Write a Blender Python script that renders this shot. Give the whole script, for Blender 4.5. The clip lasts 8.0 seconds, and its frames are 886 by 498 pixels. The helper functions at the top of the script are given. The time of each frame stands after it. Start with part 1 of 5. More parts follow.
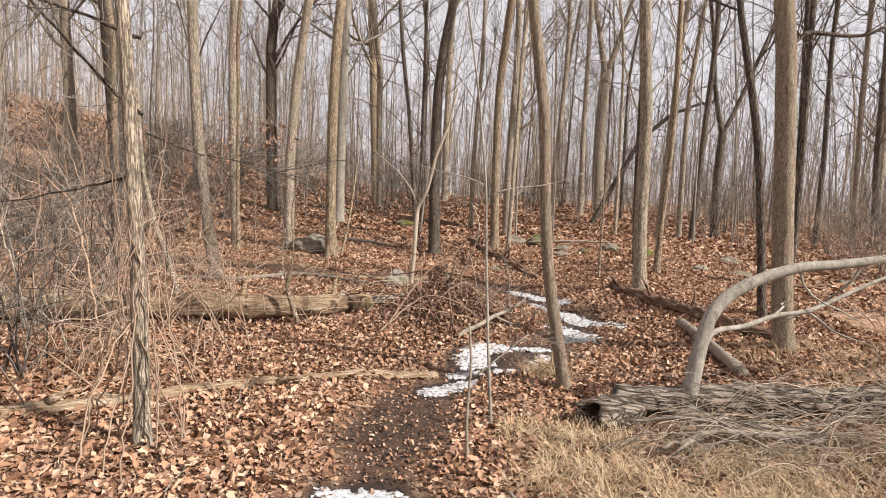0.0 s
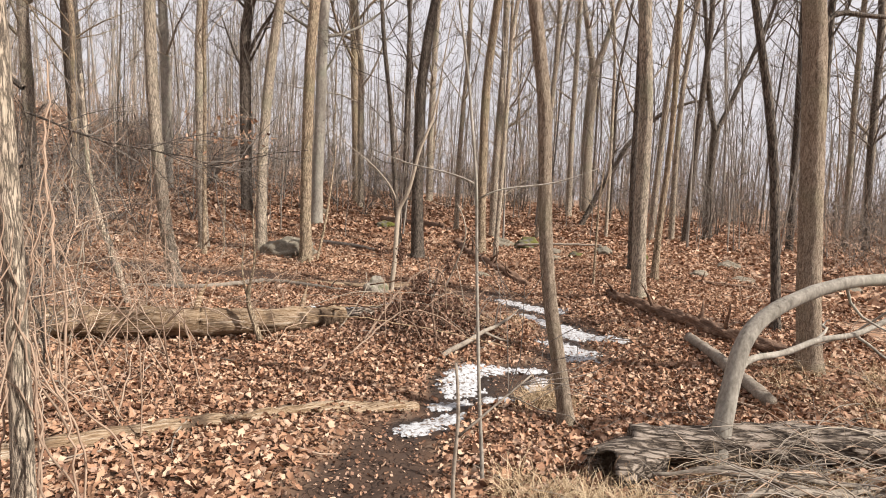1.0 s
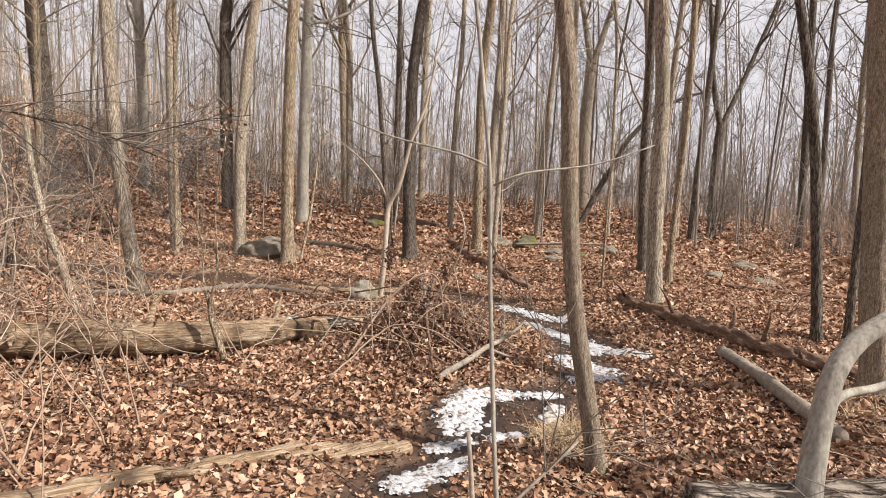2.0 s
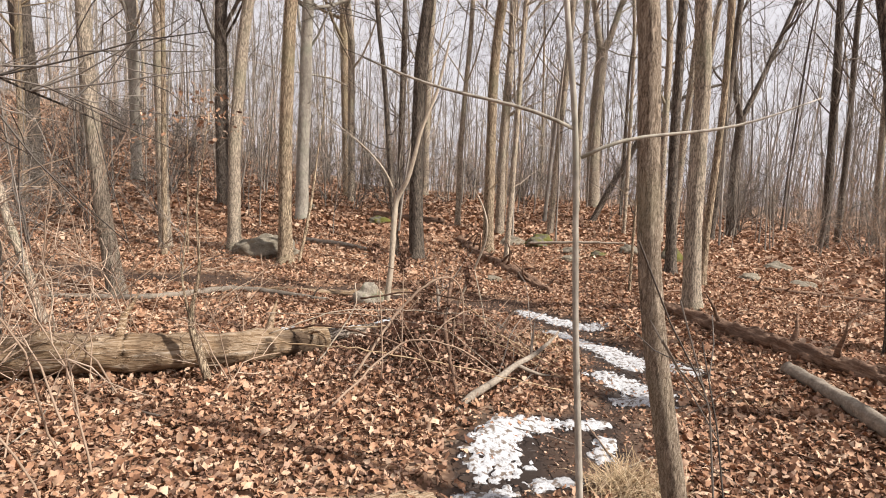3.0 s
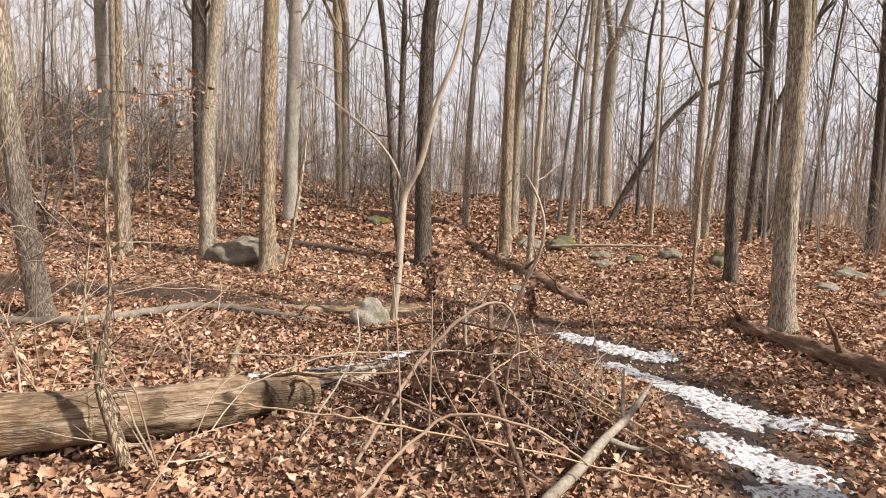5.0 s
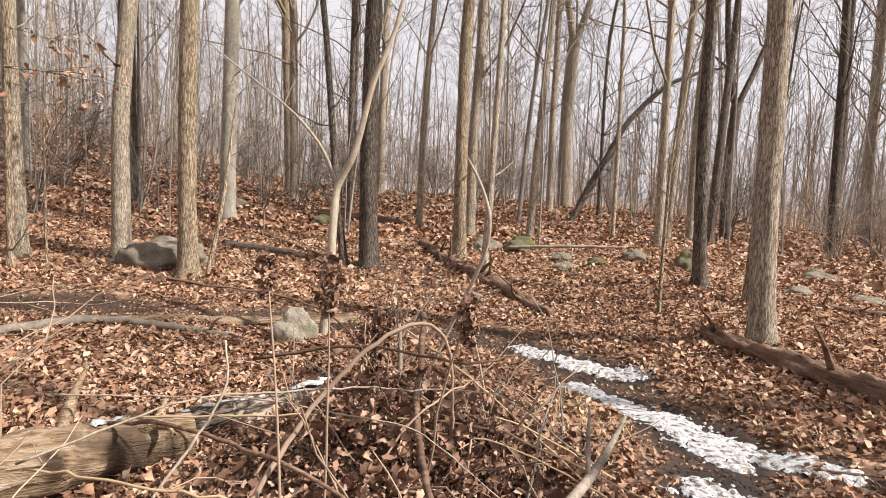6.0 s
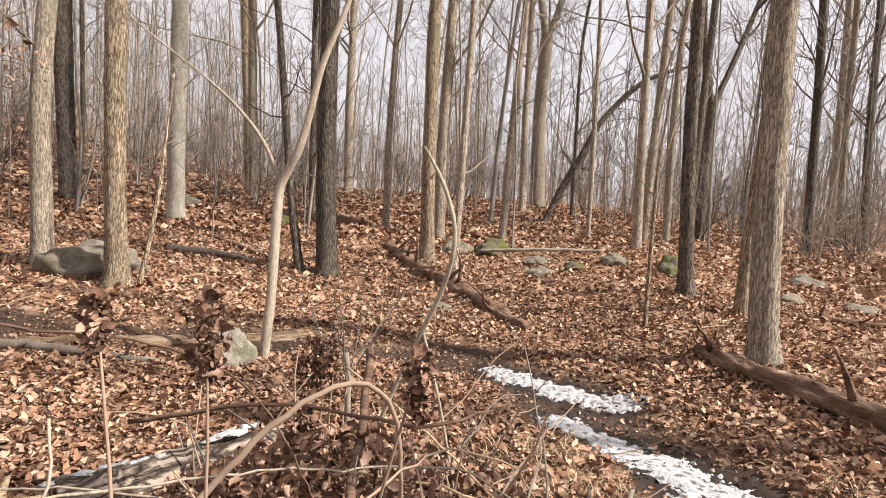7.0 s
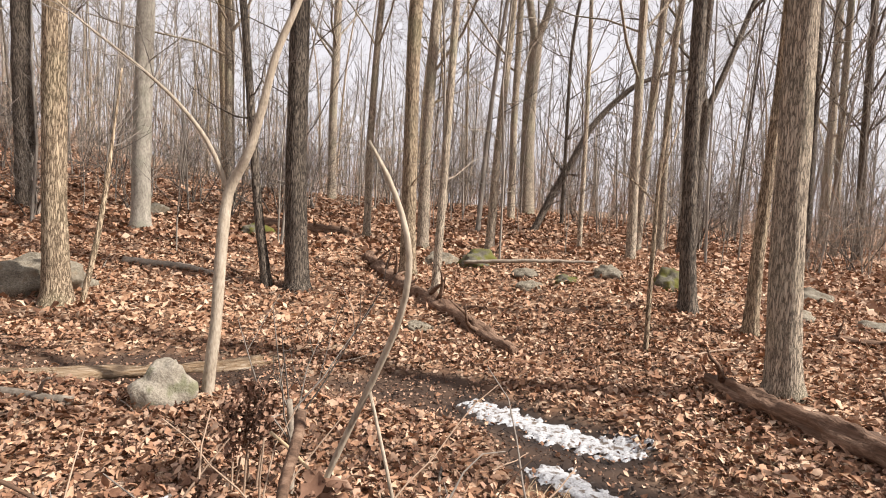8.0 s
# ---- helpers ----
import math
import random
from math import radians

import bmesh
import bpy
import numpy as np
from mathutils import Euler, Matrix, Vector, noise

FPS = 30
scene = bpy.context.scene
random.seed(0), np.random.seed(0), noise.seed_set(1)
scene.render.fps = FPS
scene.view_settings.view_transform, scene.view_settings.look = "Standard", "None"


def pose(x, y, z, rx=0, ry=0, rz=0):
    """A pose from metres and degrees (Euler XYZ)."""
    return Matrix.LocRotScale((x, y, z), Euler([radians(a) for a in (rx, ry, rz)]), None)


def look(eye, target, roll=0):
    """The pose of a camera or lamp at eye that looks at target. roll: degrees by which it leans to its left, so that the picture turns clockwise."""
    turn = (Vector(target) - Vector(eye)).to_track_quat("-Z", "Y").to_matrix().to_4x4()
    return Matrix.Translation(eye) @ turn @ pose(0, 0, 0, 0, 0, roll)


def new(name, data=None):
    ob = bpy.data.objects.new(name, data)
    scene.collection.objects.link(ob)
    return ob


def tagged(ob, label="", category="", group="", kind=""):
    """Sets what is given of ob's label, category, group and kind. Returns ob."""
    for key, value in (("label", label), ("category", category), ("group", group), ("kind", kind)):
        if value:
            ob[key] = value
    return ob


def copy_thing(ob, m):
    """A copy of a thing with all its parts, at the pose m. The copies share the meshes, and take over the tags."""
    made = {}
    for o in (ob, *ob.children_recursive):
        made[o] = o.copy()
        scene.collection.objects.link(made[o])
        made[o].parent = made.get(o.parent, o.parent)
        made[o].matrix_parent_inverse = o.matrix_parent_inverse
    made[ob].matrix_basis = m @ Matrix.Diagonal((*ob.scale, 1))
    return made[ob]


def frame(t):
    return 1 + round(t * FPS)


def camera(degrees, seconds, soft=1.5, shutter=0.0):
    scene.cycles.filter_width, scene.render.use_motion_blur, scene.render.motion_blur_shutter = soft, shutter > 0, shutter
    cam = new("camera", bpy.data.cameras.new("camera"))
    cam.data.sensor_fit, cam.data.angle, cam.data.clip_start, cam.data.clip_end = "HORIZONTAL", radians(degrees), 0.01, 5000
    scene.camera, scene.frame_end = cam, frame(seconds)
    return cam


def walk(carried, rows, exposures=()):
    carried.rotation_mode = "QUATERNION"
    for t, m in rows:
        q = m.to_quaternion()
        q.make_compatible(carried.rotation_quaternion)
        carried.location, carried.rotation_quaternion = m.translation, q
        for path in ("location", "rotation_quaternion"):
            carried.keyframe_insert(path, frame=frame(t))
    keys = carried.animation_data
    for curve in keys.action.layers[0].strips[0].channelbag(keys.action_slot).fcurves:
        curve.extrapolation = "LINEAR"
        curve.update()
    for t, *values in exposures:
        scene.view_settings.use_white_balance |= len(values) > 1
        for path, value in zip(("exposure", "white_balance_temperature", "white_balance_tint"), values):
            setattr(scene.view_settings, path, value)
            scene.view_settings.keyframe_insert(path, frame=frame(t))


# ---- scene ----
cam = camera(75.8, 8.0, soft=1.0)
PATH = [
    (0, (0.05, -0.104, 1.509), (0.038, 1.883, 1.29), 2.7),
    (0.5, (0.094, 0.295, 1.523), (0.109, 2.283, 1.306), 2.7),
    (1, (0.069, 0.712, 1.503), (0.11, 2.7, 1.286), 2.9),
    (1.5, (0.087, 1.146, 1.438), (0.145, 3.133, 1.219), 2.8),
    (1.7, (0.078, 1.349, 1.444), (0.147, 3.335, 1.226), 2.8),
    (2.8, (-0.074, 2.266, 1.37), (-0.006, 4.252, 1.138), 2.7),
    (3, (-0.107, 2.445, 1.351), (-0.038, 4.431, 1.124), 2.9),
    (3.5, (-0.248, 2.867, 1.29), (-0.174, 4.853, 1.063), 3.0),
    (4, (-0.345, 3.245, 1.266), (-0.271, 5.231, 1.042), 2.9),
    (4.2, (-0.379, 3.404, 1.23), (-0.301, 5.39, 1.005), 2.9),
    (5.3, (-0.309, 4.325, 1.181), (-0.198, 6.31, 0.962), 2.8),
    (5.5, (-0.24, 4.486, 1.139), (-0.099, 6.469, 0.92), 2.9),
    (6, (-0.079, 4.874, 1.131), (0.141, 6.851, 0.921), 3.2),
    (6.5, (0.009, 5.249, 1.125), (0.287, 7.219, 0.918), 3.4),
    (7, (0.081, 5.577, 1.142), (0.399, 7.54, 0.933), 3.5),
    (7.5, (0.178, 5.87, 1.171), (0.516, 7.831, 0.971), 3.5),
    (7.9, (0.293, 6.067, 1.162), (0.629, 8.029, 0.972), 3.7),
    (8, (0.292, 6.172, 1.158), (0.643, 8.132, 0.974), 3.5),
]
walk(cam, [(t, look(eye, target, roll)) for t, eye, target, roll in PATH], [(0, 0.78), (3.5, 0.85), (6, 0.92), (8, 0.95)])

# ---- light ----
world = bpy.data.worlds.new("hazy_sky")
scene.world = world
world.use_nodes = True
wt = world.node_tree
wt.nodes.clear()
SUN_EL, SUN_AZ = radians(42), radians(112)   # azimuth from +y towards +x
sky = wt.nodes.new("ShaderNodeTexSky")
sky.sky_type, sky.sun_disc = "NISHITA", False
sky.sun_elevation, sky.sun_rotation = SUN_EL, SUN_AZ
sky.air_density, sky.dust_density = 1.0, 3.0
grey = wt.nodes.new("ShaderNodeHueSaturation")
grey.inputs["Saturation"].default_value = 0.22
cloud = wt.nodes.new("ShaderNodeMix")
cloud.data_type = "RGBA"
cloud.inputs["Factor"].default_value = 0.8
cloud.inputs["B"].default_value = (7.6, 7.3, 7.7, 1)
back = wt.nodes.new("ShaderNodeBackground")
back.inputs["Strength"].default_value = 0.07
wout = wt.nodes.new("ShaderNodeOutputWorld")
wt.links.new(sky.outputs["Color"], grey.inputs["Color"])
wt.links.new(grey.outputs["Color"], cloud.inputs["A"])
wt.links.new(cloud.outputs["Result"], back.inputs["Color"])
wt.links.new(back.outputs["Background"], wout.inputs["Surface"])

lamp = bpy.data.lights.new("sun", "SUN")
lamp.energy, lamp.angle, lamp.color = 4.8, radians(2), (1.0, 0.95, 0.88)
sun = new("sun", lamp)
sun_from = Vector((math.sin(SUN_AZ) * math.cos(SUN_EL), math.cos(SUN_AZ) * math.cos(SUN_EL), math.sin(SUN_EL)))
sun.matrix_world = look(sun_from * 60, (0, 0, 0))


# ---- materials ----
def material(name, colours, scale=(1, 1, 1), rough=0.9, bump=0.3, bump_dist=0.01, noise_scale=6.0, detail=6.0,
             vary=0.15, island=False, fine=40.0, ridge=0.0, ridge_scale=20.0, stain=None, stain_scale=1.2, stain_at=(0.5, 0.62)):
    """A procedural surface: a colour ramp on noise, finer grain, ridges, stains and a shift from thing to thing."""
    m = bpy.data.materials.new(name)
    m.use_nodes = True
    nt = m.node_tree
    bsdf = nt.nodes["Principled BSDF"]
    n, l = nt.nodes.new, nt.links.new
    co = n("ShaderNodeTexCoord")
    mp = n("ShaderNodeMapping")
    mp.inputs["Scale"].default_value = scale
    l(co.outputs["Object"], mp.inputs["Vector"])
    big = n("ShaderNodeTexNoise")
    big.inputs["Scale"].default_value, big.inputs["Detail"].default_value = noise_scale, detail
    big.inputs["Roughness"].default_value = 0.65
    l(mp.outputs["Vector"], big.inputs["Vector"])
    small = n("ShaderNodeTexNoise")
    small.inputs["Scale"].default_value, small.inputs["Detail"].default_value = fine, 4.0
    l(mp.outputs["Vector"], small.inputs["Vector"])
    factor = n("ShaderNodeMath")
    factor.operation = "MULTIPLY_ADD"
    factor.inputs[1].default_value, factor.inputs[2].default_value = 0.45, 0.0
    l(small.outputs["Fac"], factor.inputs[0])
    add = n("ShaderNodeMath")
    add.operation = "MULTIPLY_ADD"
    add.inputs[1].default_value = 0.55
    l(big.outputs["Fac"], add.inputs[0])
    l(factor.outputs[0], add.inputs[2])
    last = add.outputs[0]
    if island:
        geo = n("ShaderNodeNewGeometry")
        mix = n("ShaderNodeMath")
        mix.operation = "MULTIPLY_ADD"
        mix.inputs[1].default_value = 0.8
        l(geo.outputs["Random Per Island"], mix.inputs[0])
        cut = n("ShaderNodeMath")
        cut.operation = "MULTIPLY_ADD"
        cut.inputs[1].default_value, cut.inputs[2].default_value = 0.5, -0.15
        l(last, cut.inputs[0])
        l(cut.outputs[0], mix.inputs[2])
        last = mix.outputs[0]
    height = last
    if ridge:
        vor = n("ShaderNodeTexVoronoi")
        vor.feature = "DISTANCE_TO_EDGE"
        vor.inputs["Scale"].default_value = ridge_scale
        warp = n("ShaderNodeMix")
        warp.data_type = "RGBA"
        warp.inputs["Factor"].default_value = 0.06
        l(mp.outputs["Vector"], warp.inputs["A"])
        l(big.outputs["Color"], warp.inputs["B"])
        l(warp.outputs["Result"], vor.inputs["Vector"])
        edge = n("ShaderNodeMapRange")
        edge.inputs["From Max"].default_value = 0.22
        l(vor.outputs["Distance"], edge.inputs["Value"])
        rm = n("ShaderNodeMath")
        rm.operation = "MULTIPLY_ADD"
        rm.inputs[1].default_value, rm.inputs[2].default_value = ridge, -ridge * 0.6
        l(edge.outputs["Result"], rm.inputs[0])
        both = n("ShaderNodeMath")
        both.operation = "ADD"
        l(last, both.inputs[0])
        l(rm.outputs[0], both.inputs[1])
        last = height = both.outputs[0]
    ramp = n("ShaderNodeValToRGB")
    e = ramp.color_ramp.elements
    lo, hi = (0.1, 0.9) if island else (0.3, 0.7)
    for i, c in enumerate(colours):
        at = lo + (hi - lo) * i / (len(colours) - 1)
        el = e[i] if i < 2 else e.new(at)
        el.position, el.color = at, (*c, 1)
    l(last, ramp.inputs["Fac"])
    colour = ramp.outputs["Color"]
    if stain:
        sn = n("ShaderNodeTexNoise")
        sn.inputs["Scale"].default_value, sn.inputs["Detail"].default_value = stain_scale, 5.0
        l(co.outputs["Object"], sn.inputs["Vector"])
        sr = n("ShaderNodeMapRange")
        sr.inputs["From Min"].default_value, sr.inputs["From Max"].default_value = stain_at
        l(sn.outputs["Fac"], sr.inputs["Value"])
        sm_ = n("ShaderNodeMix")
        sm_.data_type = "RGBA"
        sm_.inputs["B"].default_value = (*stain, 1)
        l(sr.outputs["Result"], sm_.inputs["Factor"])
        l(colour, sm_.inputs["A"])
        colour = sm_.outputs["Result"]
    info = n("ShaderNodeObjectInfo")
    hsv = n("ShaderNodeHueSaturation")
    vr = n("ShaderNodeMapRange")
    vr.inputs["To Min"].default_value, vr.inputs["To Max"].default_value = 1 - vary, 1 + vary
    l(info.outputs["Random"], vr.inputs["Value"])
    l(vr.outputs["Result"], hsv.inputs["Value"])
    l(colour, hsv.inputs["Color"])
    l(hsv.outputs["Color"], bsdf.inputs["Base Color"])
    bsdf.inputs["Roughness"].default_value = rough
    bsdf.inputs["Specular IOR Level"].default_value = 0.25
    bp = n("ShaderNodeBump")
    bp.inputs["Strength"].default_value, bp.inputs["Distance"].default_value = bump, bump_dist
    l(height, bp.inputs["Height"])
    l(bp.outputs["Normal"], bsdf.inputs["Normal"])
    return m


UP = (1, 1, 0.13)   # grain that runs up a trunk
BARK_GREY = material("bark_grey", [(0.12, 0.096, 0.074), (0.325, 0.26, 0.195), (0.47, 0.385, 0.295)], UP, bump=0.8, bump_dist=0.015,
                     noise_scale=34, fine=120, ridge=0.42, ridge_scale=62, stain=(0.2, 0.2, 0.13), stain_scale=1.1, stain_at=(0.48, 0.85))
BARK_WARM = material("bark_warm", [(0.12, 0.084, 0.055), (0.34, 0.248, 0.165), (0.5, 0.39, 0.27)], UP, bump=0.9, bump_dist=0.015,
                     noise_scale=34, fine=120, ridge=0.46, ridge_scale=58, stain=(0.2, 0.19, 0.11), stain_scale=1.0, stain_at=(0.48, 0.85))
BARK_PLATED = material("bark_plated", [(0.1, 0.07, 0.048), (0.27, 0.205, 0.148), (0.42, 0.34, 0.258)], (1, 1, 0.2), bump=1.0, bump_dist=0.012,
                       noise_scale=40, fine=140, ridge=0.26, ridge_scale=95, stain=(0.22, 0.2, 0.12), stain_scale=1.4, stain_at=(0.48, 0.85))
BARK_DARK = material("bark_dark", [(0.04, 0.032, 0.026), (0.115, 0.09, 0.07), (0.2, 0.16, 0.125)], UP, bump=1.0, bump_dist=0.02,
                     noise_scale=28, fine=110, ridge=0.42, ridge_scale=55, vary=0.25)
BARK_SMOOTH = material("bark_smooth", [(0.1, 0.086, 0.07), (0.26, 0.23, 0.19), (0.42, 0.38, 0.325)], (1, 1, 0.4), bump=0.5,
                       bump_dist=0.008, noise_scale=14, fine=60, stain=(0.2, 0.2, 0.15), stain_scale=2, stain_at=(0.5, 0.8))
BARK_FAR = material("bark_far", [(0.09, 0.079, 0.067), (0.23, 0.2, 0.17), (0.39, 0.345, 0.295)], UP, bump=0.5, bump_dist=0.02,
                    noise_scale=9, vary=0.35)
TWIG = material("twig_bark", [(0.06, 0.05, 0.042), (0.15, 0.126, 0.106), (0.28, 0.24, 0.205)], bump=0.2, vary=0.25, island=True)
CANE = material("cane_bark", [(0.14, 0.085, 0.06), (0.27, 0.185, 0.13), (0.45, 0.345, 0.26)], bump=0.2, vary=0.2, island=True)
DEAD_GREY = material("weathered_wood", [(0.12, 0.095, 0.075), (0.23, 0.19, 0.15), (0.38, 0.325, 0.265)], (1, 1, 1), bump=0.4, noise_scale=12, fine=60, vary=0.2)
ROTTEN = material("rotten_wood", [(0.05, 0.03, 0.018), (0.2, 0.128, 0.072), (0.34, 0.25, 0.168), (0.52, 0.44, 0.355)], (0.05, 1, 1), bump=1.0, bump_dist=0.03, noise_scale=26, fine=110,
                  ridge=0.1, ridge_scale=22, stain=(0.085, 0.055, 0.035), stain_scale=3.2, stain_at=(0.52, 0.66))
PALE_STEM = material("pale_dry_stem", [(0.17, 0.13, 0.095), (0.33, 0.27, 0.205), (0.46, 0.395, 0.315)], (1, 1, 0.35), bump=0.5, noise_scale=22, fine=90, vary=0)
LOG_DARK = material("damp_log", [(0.03, 0.018, 0.012), (0.13, 0.076, 0.05), (0.3, 0.2, 0.14)], (0.16, 1, 1), bump=0.9, bump_dist=0.02, noise_scale=14, fine=60, vary=0.15)
LOG_BARK = material("grey_log_bark", [(0.04, 0.029, 0.022), (0.15, 0.115, 0.088), (0.3, 0.245, 0.2)], (0.14, 1, 1), bump=1.0, bump_dist=0.03, noise_scale=13, fine=60, ridge=0.4, ridge_scale=26)
HEARTWOOD = material("hollow_log_end", [(0.03, 0.02, 0.014), (0.1, 0.065, 0.042), (0.24, 0.165, 0.11)], bump=0.9, bump_dist=0.02, noise_scale=20, fine=70)
LEAF = material("dry_leaf", [(0.1, 0.047, 0.028), (0.225, 0.116, 0.068), (0.325, 0.18, 0.108), (0.4, 0.246, 0.16), (0.49, 0.35, 0.25)], rough=0.8, bump=0.6, bump_dist=0.006,
                noise_scale=14, fine=70, vary=0, island=True)
LEAF_DARK = material("curled_dark_leaf", [(0.065, 0.035, 0.023), (0.16, 0.086, 0.056), (0.26, 0.152, 0.102), (0.4, 0.265, 0.19)], rough=0.8, bump=0.3, bump_dist=0.004,
                     noise_scale=20, fine=80, vary=0.1, island=True)
STRAW = material("dry_grass", [(0.2, 0.13, 0.07), (0.38, 0.27, 0.16), (0.58, 0.45, 0.3)], bump=0.1, noise_scale=8, vary=0.1, island=True)
STONE = material("grey_stone", [(0.06, 0.049, 0.036), (0.165, 0.14, 0.106), (0.3, 0.262, 0.205)], bump=1.0, bump_dist=0.03, noise_scale=9, fine=60, stain=(0.15, 0.11, 0.07), stain_scale=6, stain_at=(0.56, 0.72), vary=0.2)
STONE_PALE = material("pale_stone", [(0.15, 0.125, 0.095), (0.3, 0.26, 0.205), (0.44, 0.4, 0.33)], bump=0.9, bump_dist=0.02, noise_scale=11, fine=60, stain=(0.2, 0.19, 0.12), stain_scale=8, vary=0)
MOSSY = material("mossy_stone", [(0.035, 0.03, 0.022), (0.1, 0.088, 0.065), (0.2, 0.18, 0.14)], bump=0.8, bump_dist=0.02, noise_scale=8, fine=50, stain=(0.09, 0.085, 0.018),
                 stain_scale=5, stain_at=(0.42, 0.55))
SNOW = material("old_snow", [(0.13, 0.12, 0.115), (0.4, 0.4, 0.41), (0.55, 0.55, 0.56)], rough=0.6, bump=0.8, bump_dist=0.015, noise_scale=22, fine=90, vary=0,
                stain=(0.13, 0.1, 0.08), stain_scale=26, stain_at=(0.53, 0.62))


# ---- shapes ----
def sp(v, w):
    return w * np.logaddexp(0, np.asarray(v) / w)


def sm(a, b, v):
    t = np.clip((np.asarray(v, float) - a) / (b - a), 0, 1)
    return t * t * (3 - 2 * t)


def gz(x, y):
    z = -0.32 * sm(0, 5.5, y) + 0.085 * sp(y - 10.8, 1.1) - 0.06 * sp(y - 22.5, 3) - 0.055 * sp(y - 34, 4)
    z = z + 0.075 * sp(-x - 4.0, 1.5) * sm(6, 20, y) + 0.03 * sp(-x - 3, 1.0)
    z = z + 0.25 * sm(1.9, 4.0, x) * sm(1.5, 4.5, y) * (1 - sm(13, 20, y)) - 0.05 * sp(x - 6.5, 1.5) * sm(6, 16, y)
    z = z + 0.1 * sp(-x - 9, 2) * sm(20, 32, y) + 0.025 * sp(-x, 1.5) * sm(16, 24, y)
    z = z + 0.1 * np.exp(-((x + 0.1) ** 2 + (y - 7.4) ** 2) / 1.3)
    return z

def slow_noise(x, y):
    """A sum of sines: gentle lumps, from a hand's width to a metre."""
    return (np.sin(x * 2.1 + 0.6 * y) * np.cos(y * 1.7 - 0.4 * x) * 0.018 + np.sin(x * 5.3 - y * 2.9 + 1) * np.cos(y * 4.7 + x * 1.3) * 0.010
            + np.sin(x * 0.55 + 2) * np.sin(y * 0.47 - x * 0.2) * 0.03)


PATH_LINE = np.array([(-0.1, -3), (-0.25, 1), (-0.4, 3.0), (-0.2, 4.4), (0.4, 5.4), (1.15, 6.3), (1.75, 7.3), (1.85, 8.5), (1.55, 9.7), (0.9, 10.4),
                      (-0.2, 10.65), (-1.4, 10.9), (-3, 10.9), (-6, 10.9), (-9, 11.6)])


def path_gap(x, y):
    """How far a place is from the middle of the trodden path."""
    x, y = np.asarray(x, float), np.asarray(y, float)
    best = np.full(x.shape, 1e9)
    for a, b in zip(PATH_LINE[:-1], PATH_LINE[1:]):
        d = b - a
        u = np.clip(((x - a[0]) * d[0] + (y - a[1]) * d[1]) / (d @ d), 0, 1)
        best = np.minimum(best, np.hypot(x - a[0] - u * d[0], y - a[1] - u * d[1]))
    return best


def path_mask(x, y):
    wob = 0.12 * np.sin(x * 3.1 + y * 1.3) + 0.1 * np.sin(y * 4.3 - x * 2.2)
    return 1 - sm(0.14, 0.56, path_gap(x, y) + wob)


def surface(x, y):
    return gz(x, y) + slow_noise(x, y) - 0.05 * path_mask(x, y)


def zat(x, y):
    return float(surface(np.array([x]), np.array([y]))[0])


def mesh_from(name, verts, faces, smooth=True, mat=None):
    """A mesh from an array of places and arrays of faces (each array with one number of corners)."""
    me = bpy.data.meshes.new(name)
    faces = [np.asarray(f, np.int32) for f in faces if len(f)]
    verts = np.asarray(verts, np.float32)
    me.vertices.add(len(verts))
    me.vertices.foreach_set("co", verts.ravel())
    total = sum(f.size for f in faces)
    count = sum(len(f) for f in faces)
    me.loops.add(total)
    me.loops.foreach_set("vertex_index", np.concatenate([f.ravel() for f in faces]))
    me.polygons.add(count)
    sizes = np.concatenate([np.full(len(f), f.shape[1], np.int32) for f in faces])
    me.polygons.foreach_set("loop_start", np.concatenate([[0], np.cumsum(sizes)[:-1]]).astype(np.int32))
    me.polygons.foreach_set("use_smooth", np.full(count, smooth))
    me.update(calc_edges=True)
    if mat:
        me.materials.append(mat)
    return me


